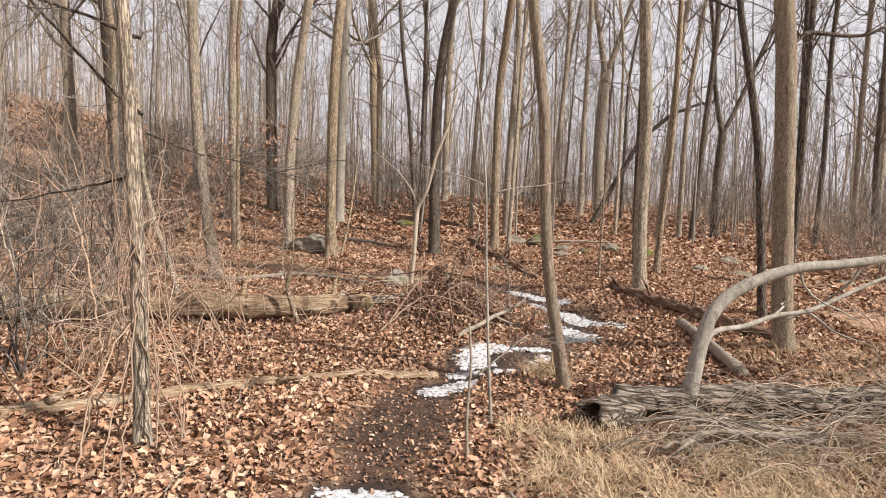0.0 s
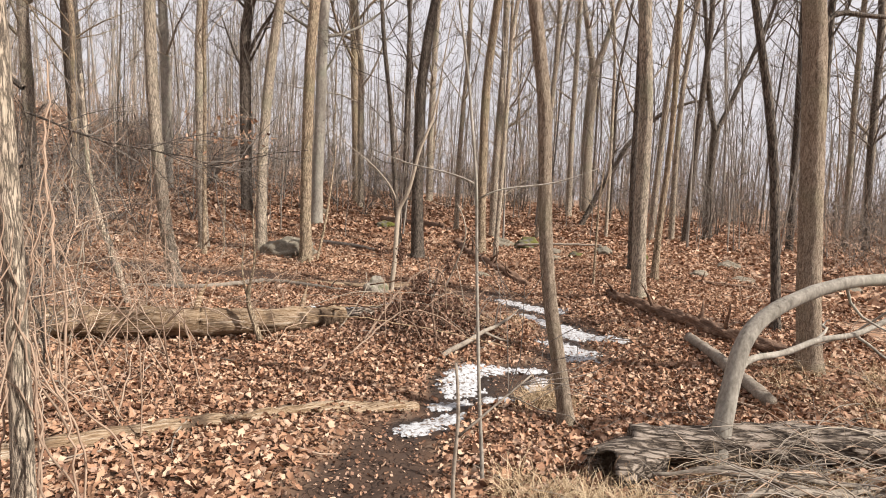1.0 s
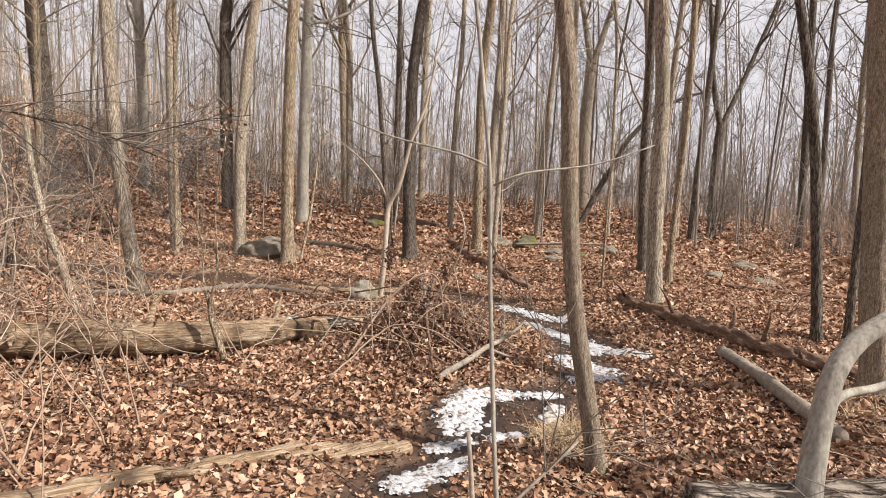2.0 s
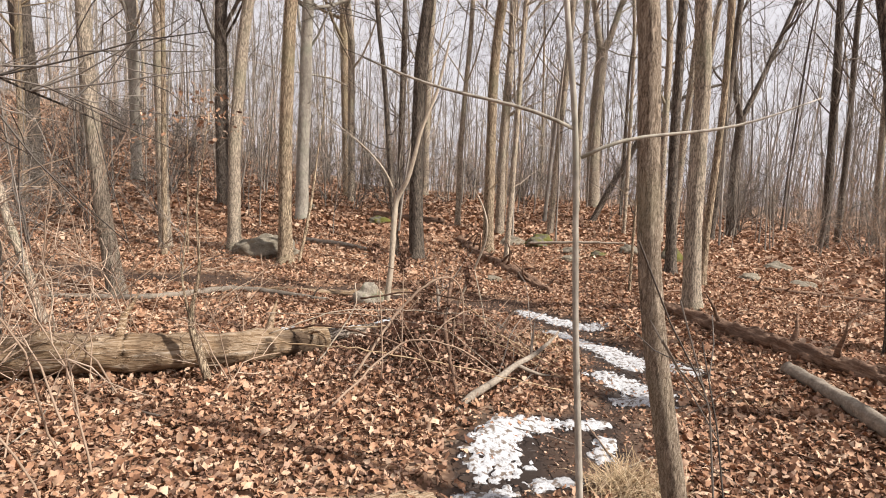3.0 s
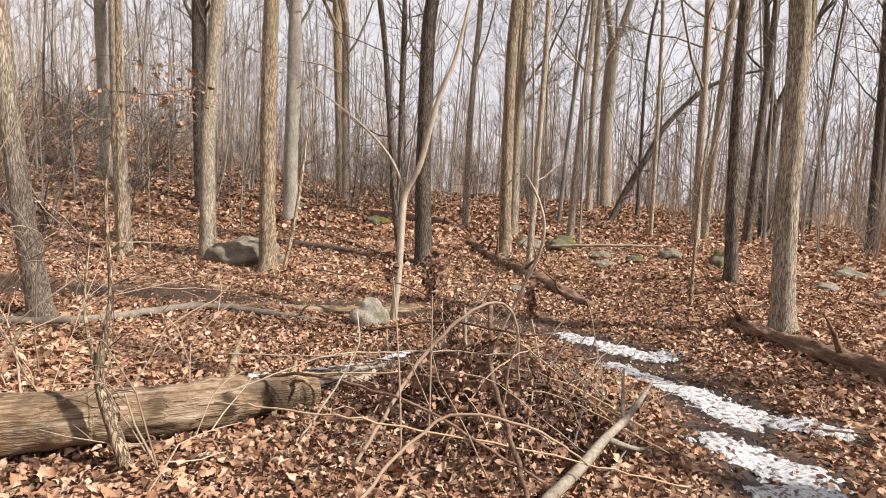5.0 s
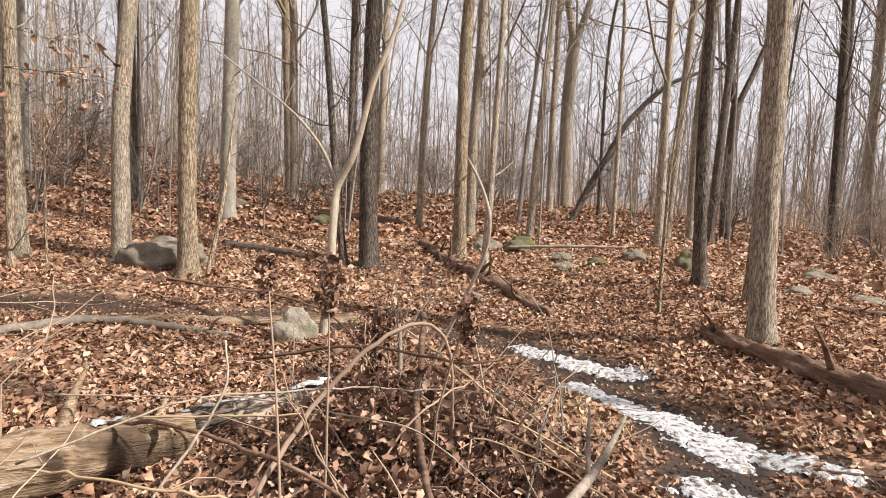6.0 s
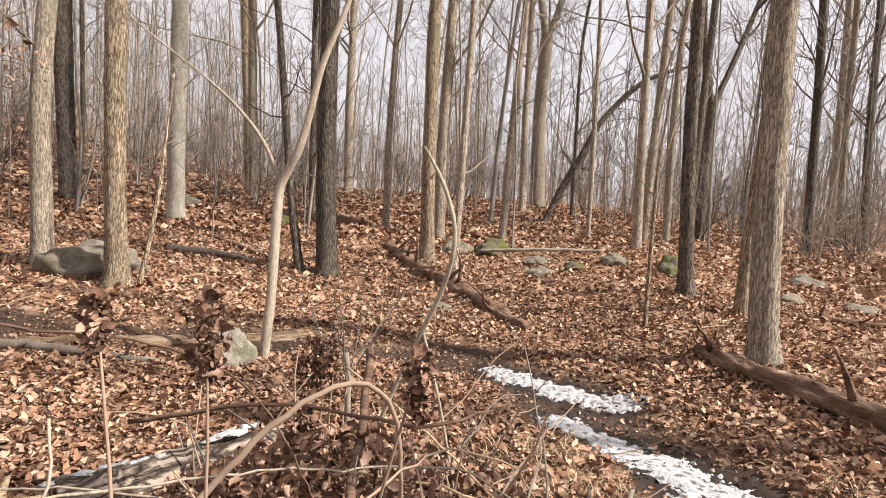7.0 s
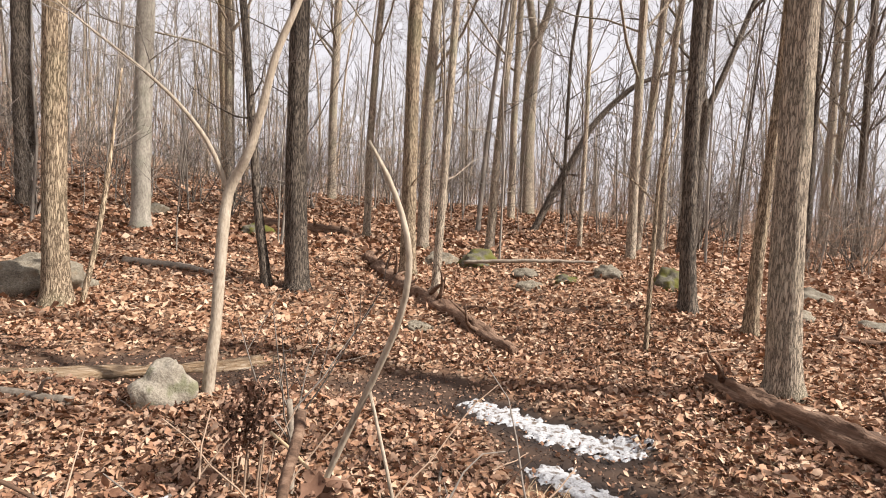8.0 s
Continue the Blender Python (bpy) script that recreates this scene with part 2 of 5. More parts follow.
class Tubes:
    """Gathers tapered tubes into one mesh."""

    def __init__(self):
        self.v, self.q, self.n, self.caps, self.plain = [], [], 0, [], {}

    def add(self, pts, rad, sides=5, rough=0.0, rng=None, cap=False, flat=1.0, furrow=0.0):
        pts, rad = np.asarray(pts, float), np.asarray(rad, float)
        k = len(pts)
        if not rough and not cap:
            self.plain.setdefault((k, sides), []).append(np.column_stack([pts, rad]))
            return
        tan = np.gradient(pts, axis=0)
        tan /= np.linalg.norm(tan, axis=1)[:, None] + 1e-9
        main = pts[-1] - pts[0]
        ref = np.array((1.0, 0.13, 0.0)) if abs(main[2]) > 0.6 * np.linalg.norm(main) else np.array((0.0, 0.0, 1.0))
        u = np.cross(ref, tan)
        u /= np.linalg.norm(u, axis=1)[:, None] + 1e-9
        w = np.cross(tan, u)
        a = np.arange(sides) * 2 * np.pi / sides
        r = np.repeat(rad[:, None], sides, 1)
        if rough:
            ph = rng.uniform(0, 6.28, 4)
            s = np.linspace(0, 1, k)[:, None] * k
            r = r * (1 + rough * (np.sin(3 * a[None] + ph[0] + s * 0.31) + 0.7 * np.sin(5 * a[None] + ph[1] - s * 0.5) + 0.6 * np.sin(s * 1.3 + ph[2] + 2 * a[None]))
                     + rng.normal(0, rough * 0.45, (k, sides)))
        if furrow:
            # interlacing ridges that run up the trunk, broken into plates
            count = max(7, int(rad[0] * 6.28 / .03))
            up = np.concatenate([[0], np.cumsum(np.linalg.norm(np.diff(pts, axis=0), axis=1))])[:, None]
            slant = .8 * np.sin(up * 9 + 2 * a[None] + ph[0]) + .7 * np.sin(up * 21 - 3 * a[None] + ph[1]) + .5 * np.sin(up * 37 + 5 * a[None] + ph[2])
            plate = np.abs(np.sin(count / 2 * a[None] + slant)) ** .7
            plate = plate * (.8 + .2 * np.sin(up * 58 + 4 * np.sin(3 * a[None] + up * 5) + ph[3]))
            r = r + furrow * (plate - .6)
        ring = pts[:, None] + r[..., None] * (np.cos(a)[None, :, None] * u[:, None] + flat * np.sin(a)[None, :, None] * w[:, None])
        self.v.append(ring.reshape(-1, 3))
        i = np.arange(k - 1)[:, None] * sides + np.arange(sides)[None]
        j = np.arange(k - 1)[:, None] * sides + (np.arange(sides)[None] + 1) % sides
        self.q.append(np.stack([i, j, j + sides, i + sides], -1).reshape(-1, 4) + self.n)
        if cap:
            for at in (0, k - 1):
                self.v.append(pts[at][None] - tan[at] * (0.01 if at else -0.01))
            m = self.n + k * sides
            f = np.arange(sides)
            g = (f + 1) % sides
            self.caps.append(np.stack([np.full(sides, m), self.n + g, self.n + f], 1))
            self.caps.append(np.stack([np.full(sides, m + 1), self.n + (k - 1) * sides + f, self.n + (k - 1) * sides + g], 1))
            self.n += 2
        self.n += k * sides

    def many(self, k, sides, rows):
        """All plain tubes of one number of rings and sides at once."""
        rows = np.array(rows)
        pts, rad = rows[..., :3], rows[..., 3]
        tan = np.gradient(pts, axis=1)
        tan /= np.linalg.norm(tan, axis=2, keepdims=True) + 1e-9
        main = pts[:, -1] - pts[:, 0]
        steep = np.abs(main[:, 2]) > .6 * np.linalg.norm(main, axis=1)
        ref = np.where(steep[:, None], np.array((1.0, .13, 0.0)), np.array((0.0, 0.0, 1.0)))[:, None]
        u = np.cross(ref, tan)
        u /= np.linalg.norm(u, axis=2, keepdims=True) + 1e-9
        w = np.cross(tan, u)
        a = np.arange(sides) * 2 * np.pi / sides
        ring = pts[:, :, None] + rad[:, :, None, None] * (np.cos(a)[:, None] * u[:, :, None] + np.sin(a)[:, None] * w[:, :, None])
        self.v.append(ring.reshape(-1, 3))
        i = np.arange(k - 1)[:, None] * sides + np.arange(sides)[None]
        j = np.arange(k - 1)[:, None] * sides + (np.arange(sides)[None] + 1) % sides
        q = np.stack([i, j, j + sides, i + sides], -1).reshape(1, -1, 4) + (np.arange(len(rows)) * k * sides)[:, None, None]
        self.q.append(q.reshape(-1, 4) + self.n)
        self.n += len(rows) * k * sides

    def some(self):
        return bool(self.v or self.plain)

    def mesh(self, name, mat, smooth=True):
        for (k, sides), rows in self.plain.items():
            self.many(k, sides, rows)
        self.plain = {}
        return mesh_from(name, np.concatenate(self.v), [np.concatenate(self.q)] + ([np.concatenate(self.caps)] if self.caps else []), smooth, mat)


def part(name, me, parent, label=""):
    ob = new(name, me)
    ob.parent = parent
    return tagged(ob, label)


def thing(name, x, y, z, label, category, group="", kind=""):
    ob = new(name)
    ob.empty_display_size = 0.1
    ob.matrix_basis = pose(x, y, z)
    return tagged(ob, label, category, group, kind)


def bend(rng, start, way, length, steps=5, wander=0.18, lift=0.1):
    """A wandering line that starts along way and bends up."""
    d = np.asarray(way, float) / np.linalg.norm(way)
    d = d + np.cumsum(rng.normal(0, wander, (steps, 3)) + np.array((0, 0, lift)), 0)
    d *= (length / steps) / np.linalg.norm(d, axis=1, keepdims=True)
    return np.concatenate([np.asarray(start, float)[None], start + np.cumsum(d, 0)])


def side_way(rng, d, spread):
    """A way that leaves d at about the angle spread (radians)."""
    d = d / np.linalg.norm(d)
    s = np.cross(d, rng.normal(0, 1, 3))
    s /= np.linalg.norm(s)
    return d * math.cos(spread) + s * math.sin(spread)


def branch(tubes, twigs, rng, start, way, length, r, level, kids=(5, 4), thin=0.0035, lift=0.1):
    line = bend(rng, start, way, length, (5, 3, 2, 2)[level], 0.16, lift)
    rad = np.linspace(r, max(r * 0.25, thin), len(line))
    (tubes if level == 0 else twigs).add(line, rad, 5 if level == 0 else 3)
    if level >= len(kids):
        return
    for _ in range(kids[level]):
        u = rng.uniform(0.2, 0.98) * (len(line) - 1)
        i = min(int(u), len(line) - 2)
        s = line[i] + (line[i + 1] - line[i]) * (u - i)
        branch(tubes, twigs, rng, s, side_way(rng, line[i + 1] - line[i], rng.uniform(0.5, 1.0)), length * rng.uniform(0.3, 0.6),
               max(r * 0.4, thin), level + 1, kids, thin, lift)


def tree(name, x, y, line, height, mat, label, seed, limbs=10, kids=(5, 3), first=0.4, sides=12, group="", flare=1.12, low=0, spread=(0.55, 1.2), sway=0.07, reach=0.28, rough=0.035, furrow=0.0):
    """A bare tree. line: rows of offset from the base and radius; above them it goes on to its height."""
    rng = np.random.default_rng(seed)
    pts = [np.array((0.0, 0.0, -0.15)), np.zeros(3)] + [np.array(r[:3]) for r in line[1:]]
    rad = [line[0][3] * .96, line[0][3] * .9] + [r[3] * .88 for r in line[1:]]
    lead = pts[-1] - pts[-2]
    lead /= np.linalg.norm(lead)
    top = pts[-1][2]
    k = 6
    r_end = rad[-1]
    base_r = rad[-1]
    for i in range(1, k + 1):
        lead = lead + rng.normal(0, sway, 3) + np.array((0, 0, 0.05))
        lead /= np.linalg.norm(lead)
        pts.append(pts[-1] + lead * (height - top) / k)
        rad.append(base_r * (1 - i / k) ** 0.8 + 0.012)
    pts, rad = np.array(pts), np.array(rad)
    # finer rings, so that the bark's lumps show
    n = max(10, int(height / 0.28)) if sides >= 10 else len(pts) * 2
    s = np.concatenate([[0], np.cumsum(np.linalg.norm(np.diff(pts, axis=0), axis=1))])
    uu = np.linspace(0, 1, n) ** 1.25 * s[-1]
    fine = np.stack([np.interp(uu, s, pts[:, c]) for c in range(3)], 1)
    for _ in range(2):
        fine[1:-1] = 0.25 * fine[:-2] + 0.5 * fine[1:-1] + 0.25 * fine[2:]
    fr = np.interp(uu, s, rad)
    up = np.clip(fine[:, 2], 0, None)
    fr = fr * (1 + 0.3 * np.exp(-up / 0.07))
    ob = thing(name, x, y, zat(x, y), label, "tree", group)
    t = Tubes()
    if furrow:
        # closely set rings as far up as the bark can be told apart
        run = np.concatenate([[0], np.cumsum(np.linalg.norm(np.diff(fine, axis=0), axis=1))])
        close = np.concatenate([np.arange(0, 4.2, .05), np.linspace(4.2, run[-1], 14)])
        rows = np.stack([np.interp(close, run, fine[:, c]) for c in range(3)], 1)
        t.add(rows, np.interp(close, run, fr), max(30, int(fr[0] * 6.28 / .0115)), rough * .4, rng, furrow=furrow)
    else:
        t.add(fine, fr, sides, rough, rng)
    part("trunk", t.mesh("trunk", mat), ob)
    big, small = Tubes(), Tubes()
    for i in range(limbs + low):
        u = rng.uniform(first, 0.97) if i < limbs else rng.uniform(0.08, first)
        j = int(u * (n - 2))
        d = fine[j + 1] - fine[j]
        if i < limbs:
            branch(big, small, rng, fine[j], side_way(rng, d, rng.uniform(*spread)), height * reach * rng.uniform(0.5, 1.1) * (1.15 - u * 0.6),
                   fr[j] * rng.uniform(0.2, 0.42), 0, kids)
        else:
            branch(big, small, rng, fine[j], side_way(rng, d, rng.uniform(0.9, 1.5)), rng.uniform(0.5, 1.6), min(0.012, fr[j] * 0.3), 0, (4, 2), 0.0025, 0.05)
    if big.some():
        tagged(part("crown", big.mesh("crown", mat), ob), kind="stuff")
    if small.some():
        tagged(part("spray", small.mesh("spray", TWIG), ob, "fine bare twigs"), kind="stuff")
    return ob


# ---- ground ----
SNOW_BANDS = [  # from, to, half-width
    (((0.0, 4.82), (0.28, 5.02), .1),),
    (((0.38, 5.72), (0.5, 6.15), .15), ((0.5, 6.25), (.85, 6.36), .085), ((1.02, 6.36), (1.25, 6.4), .07), ((0.6, 5.5), (.8, 5.56), .055), ((1.12, 5.9), (1.2, 6.12), .06), ((.18, 5.32), (.42, 5.4), .06)),
    (((1.34, 10.05), (1.6, 9.72), .11), ((1.6, 9.72), (2.08, 9.26), .11)),
    (((1.48, 9.1), (1.78, 8.6), .09), ((1.78, 8.6), (2.08, 8.0), .15), ((2.08, 8.0), (2.45, 7.55), .09), ((1.86, 8.1), (2.0, 7.8), .09)),
    (((1.62, 7.45), (1.88, 7.0), .15), ((1.55, 6.92), (1.9, 6.8), .07)),
    (((-.5, 2.74), (-.2, 2.8), .08),),
]


def snow_amount(x, y, bands):
    f = np.full(x.shape, -1.0)
    for a, b, w in bands:
        a, b = np.array(a), np.array(b)
        d = b - a
        u = np.clip(((x - a[0]) * d[0] + (y - a[1]) * d[1]) / (d @ d), 0, 1)
        f = np.maximum(f, 1 - np.hypot(x - a[0] - u * d[0], y - a[1] - u * d[1]) / (w * 1.35))
    n = (1.3 * np.sin(x * 31 + 3 * np.sin(y * 17)) * np.sin(y * 37 + 3 * np.sin(x * 19)) + np.sin(x * 23 + 3 * np.sin(y * 9)) * np.sin(y * 27 + 2 * np.sin(x * 13)) + .8 * np.sin(x * 51 + y * 33) * np.sin(y * 57 - x * 21)
         + .6 * np.sin(x * 9 - y * 14 + 1) + .4 * np.sin(x * 90 + 2 * np.sin(y * 70)) * np.sin(y * 83))
    return f + .2 * n - .24


def ground_material():
    """Dark mould, its colour deepened for shade in the leaf gaps, under two layers of leaf-sized flakes, each with its
    own brown.
    """
    m = material("forest_floor", [(0.03, 0.017, 0.01), (0.08, 0.045, 0.027), (0.15, 0.09, 0.056)], bump=0.9, bump_dist=0.03, noise_scale=5, fine=24, vary=0)
    nt = m.node_tree
    n, l = nt.nodes.new, nt.links.new
    bsdf = nt.nodes["Principled BSDF"]
    leafy = bsdf.inputs["Base Color"].links[0].from_socket
    co = n("ShaderNodeTexCoord")
    bend_ = n("ShaderNodeTexNoise")
    bend_.inputs["Scale"].default_value, bend_.inputs["Detail"].default_value = 16, 3
    l(co.outputs["Object"], bend_.inputs["Vector"])
    warp = n("ShaderNodeMix")
    warp.data_type = "RGBA"
    warp.blend_type = "ADD"
    warp.inputs["Factor"].default_value = 0.06
    l(co.outputs["Object"], warp.inputs["A"])
    l(bend_.outputs["Color"], warp.inputs["B"])
    heights = []
    for scale, cover in ((11, 0.62), (17, 0.5)):
        flake = n("ShaderNodeTexVoronoi")
        flake.inputs["Scale"].default_value = scale
        l(warp.outputs["Result"], flake.inputs["Vector"])
        split = n("ShaderNodeSeparateColor")
        l(flake.outputs["Color"], split.inputs["Color"])
        tone = n("ShaderNodeValToRGB")
        tone.color_ramp.elements[0].position, tone.color_ramp.elements[0].color = 0.0, (0.12, 0.062, 0.036, 1)
        tone.color_ramp.elements[1].position, tone.color_ramp.elements[1].color = 1.0, (0.56, 0.41, 0.29, 1)
        tone.color_ramp.elements.new(0.4).color = (0.27, 0.146, 0.083, 1)
        tone.color_ramp.elements.new(0.75).color = (0.4, 0.24, 0.148, 1)
        l(split.outputs["Red"], tone.inputs["Fac"])
        edge = n("ShaderNodeMapRange")
        edge.inputs["From Min"].default_value, edge.inputs["From Max"].default_value = cover + 0.12, cover - 0.03
        l(flake.outputs["Distance"], edge.inputs["Value"])
        lay = n("ShaderNodeMix")
        lay.data_type = "RGBA"
        l(edge.outputs["Result"], lay.inputs["Factor"])
        l(leafy, lay.inputs["A"])
        l(tone.outputs["Color"], lay.inputs["B"])
        leafy = lay.outputs["Result"]
        tip = n("ShaderNodeMath")
        tip.operation = "MULTIPLY"
        l(edge.outputs["Result"], tip.inputs[0])
        l(split.outputs["Green"], tip.inputs[1])
        heights.append(tip.outputs[0])
    pile = n("ShaderNodeMath")
    pile.operation = "MAXIMUM"
    l(heights[0], pile.inputs[0])
    l(heights[1], pile.inputs[1])
    l(pile.outputs[0], bsdf.inputs["Normal"].links[0].from_node.inputs["Height"])
    at = n("ShaderNodeAttribute")
    at.attribute_name = "trodden"
    soil = n("ShaderNodeTexNoise")
    soil.inputs["Scale"].default_value, soil.inputs["Detail"].default_value = 9, 8
    ramp = n("ShaderNodeValToRGB")
    ramp.color_ramp.elements[0].position, ramp.color_ramp.elements[0].color = 0.32, (0.013, 0.009, 0.007, 1)
    ramp.color_ramp.elements[1].position, ramp.color_ramp.elements[1].color = 0.72, (0.085, 0.05, 0.033, 1)
    l(soil.outputs["Fac"], ramp.inputs["Fac"])
    mix = n("ShaderNodeMix")
    mix.data_type = "RGBA"
    l(at.outputs["Fac"], mix.inputs["Factor"])
    l(leafy, mix.inputs["A"])
    l(ramp.outputs["Color"], mix.inputs["B"])
    wet = n("ShaderNodeAttribute")
    wet.attribute_name = "wet"
    mud = n("ShaderNodeMix")
    mud.data_type = "RGBA"
    mud.inputs["B"].default_value = (0.018, 0.013, 0.011, 1)
    l(wet.outputs["Fac"], mud.inputs["Factor"])
    l(mix.outputs["Result"], mud.inputs["A"])
    l(mud.outputs["Result"], bsdf.inputs["Base Color"])
    gloss = n("ShaderNodeMapRange")
    gloss.inputs["To Min"].default_value, gloss.inputs["To Max"].default_value = 0.9, 0.45
    l(wet.outputs["Fac"], gloss.inputs["Value"])
    l(gloss.outputs["Result"], bsdf.inputs["Roughness"])
    return m


def axis(fine_from, fine_to, step, far):
    inner = list(np.arange(fine_from, fine_to + 1e-6, step))
    out, s = [], step
    p = fine_to
    while p < far:
        s = min(s * 1.18, 12)
        p += s
        out.append(p)
    low, s, p = [], step, fine_from
    while p > -far:
        s = min(s * 1.18, 12)
        p -= s
        low.append(p)
    return np.array(low[::-1] + inner + out)


def build_ground():
    xs, ys = axis(-6, 7, 0.07, 420), axis(1, 14, 0.07, 420)
    gx, gy = np.meshgrid(xs, ys)
    z = surface(gx, gy)
    rng = np.random.default_rng(5)
    near = (np.abs(gx) < 9) & (gy > -2) & (gy < 17)
    z = z + np.where(near, rng.normal(0, 0.008, z.shape), 0)
    # far off the hill levels out
    z = np.where(np.hypot(gx, gy) > 60, np.maximum(z, -3.5), z)
    z = np.minimum(z, 9)
    v = np.stack([gx, gy, z], -1).reshape(-1, 3)
    w = len(xs)
    i = (np.arange(len(ys) - 1)[:, None] * w + np.arange(w - 1)[None]).ravel()
    me = mesh_from("ground", v, [np.stack([i, i + 1, i + w + 1, i + w], 1)], True, ground_material())
    a = me.attributes.new("trodden", "FLOAT", "POINT")
    a.data.foreach_set("value", path_mask(gx, gy).ravel().astype(np.float32))
    wet = np.zeros(gx.shape)
    for bands in SNOW_BANDS:
        wet = np.maximum(wet, sm(-1.5, -.35, snow_amount(gx, gy, bands)))
    a = me.attributes.new("wet", "FLOAT", "POINT")
    a.data.foreach_set("value", (wet * .85).ravel().astype(np.float32))
    tagged(new("ground", me), "brown forest floor under fallen leaves with a trodden muddy path", "ground", "", "structure")


build_ground()


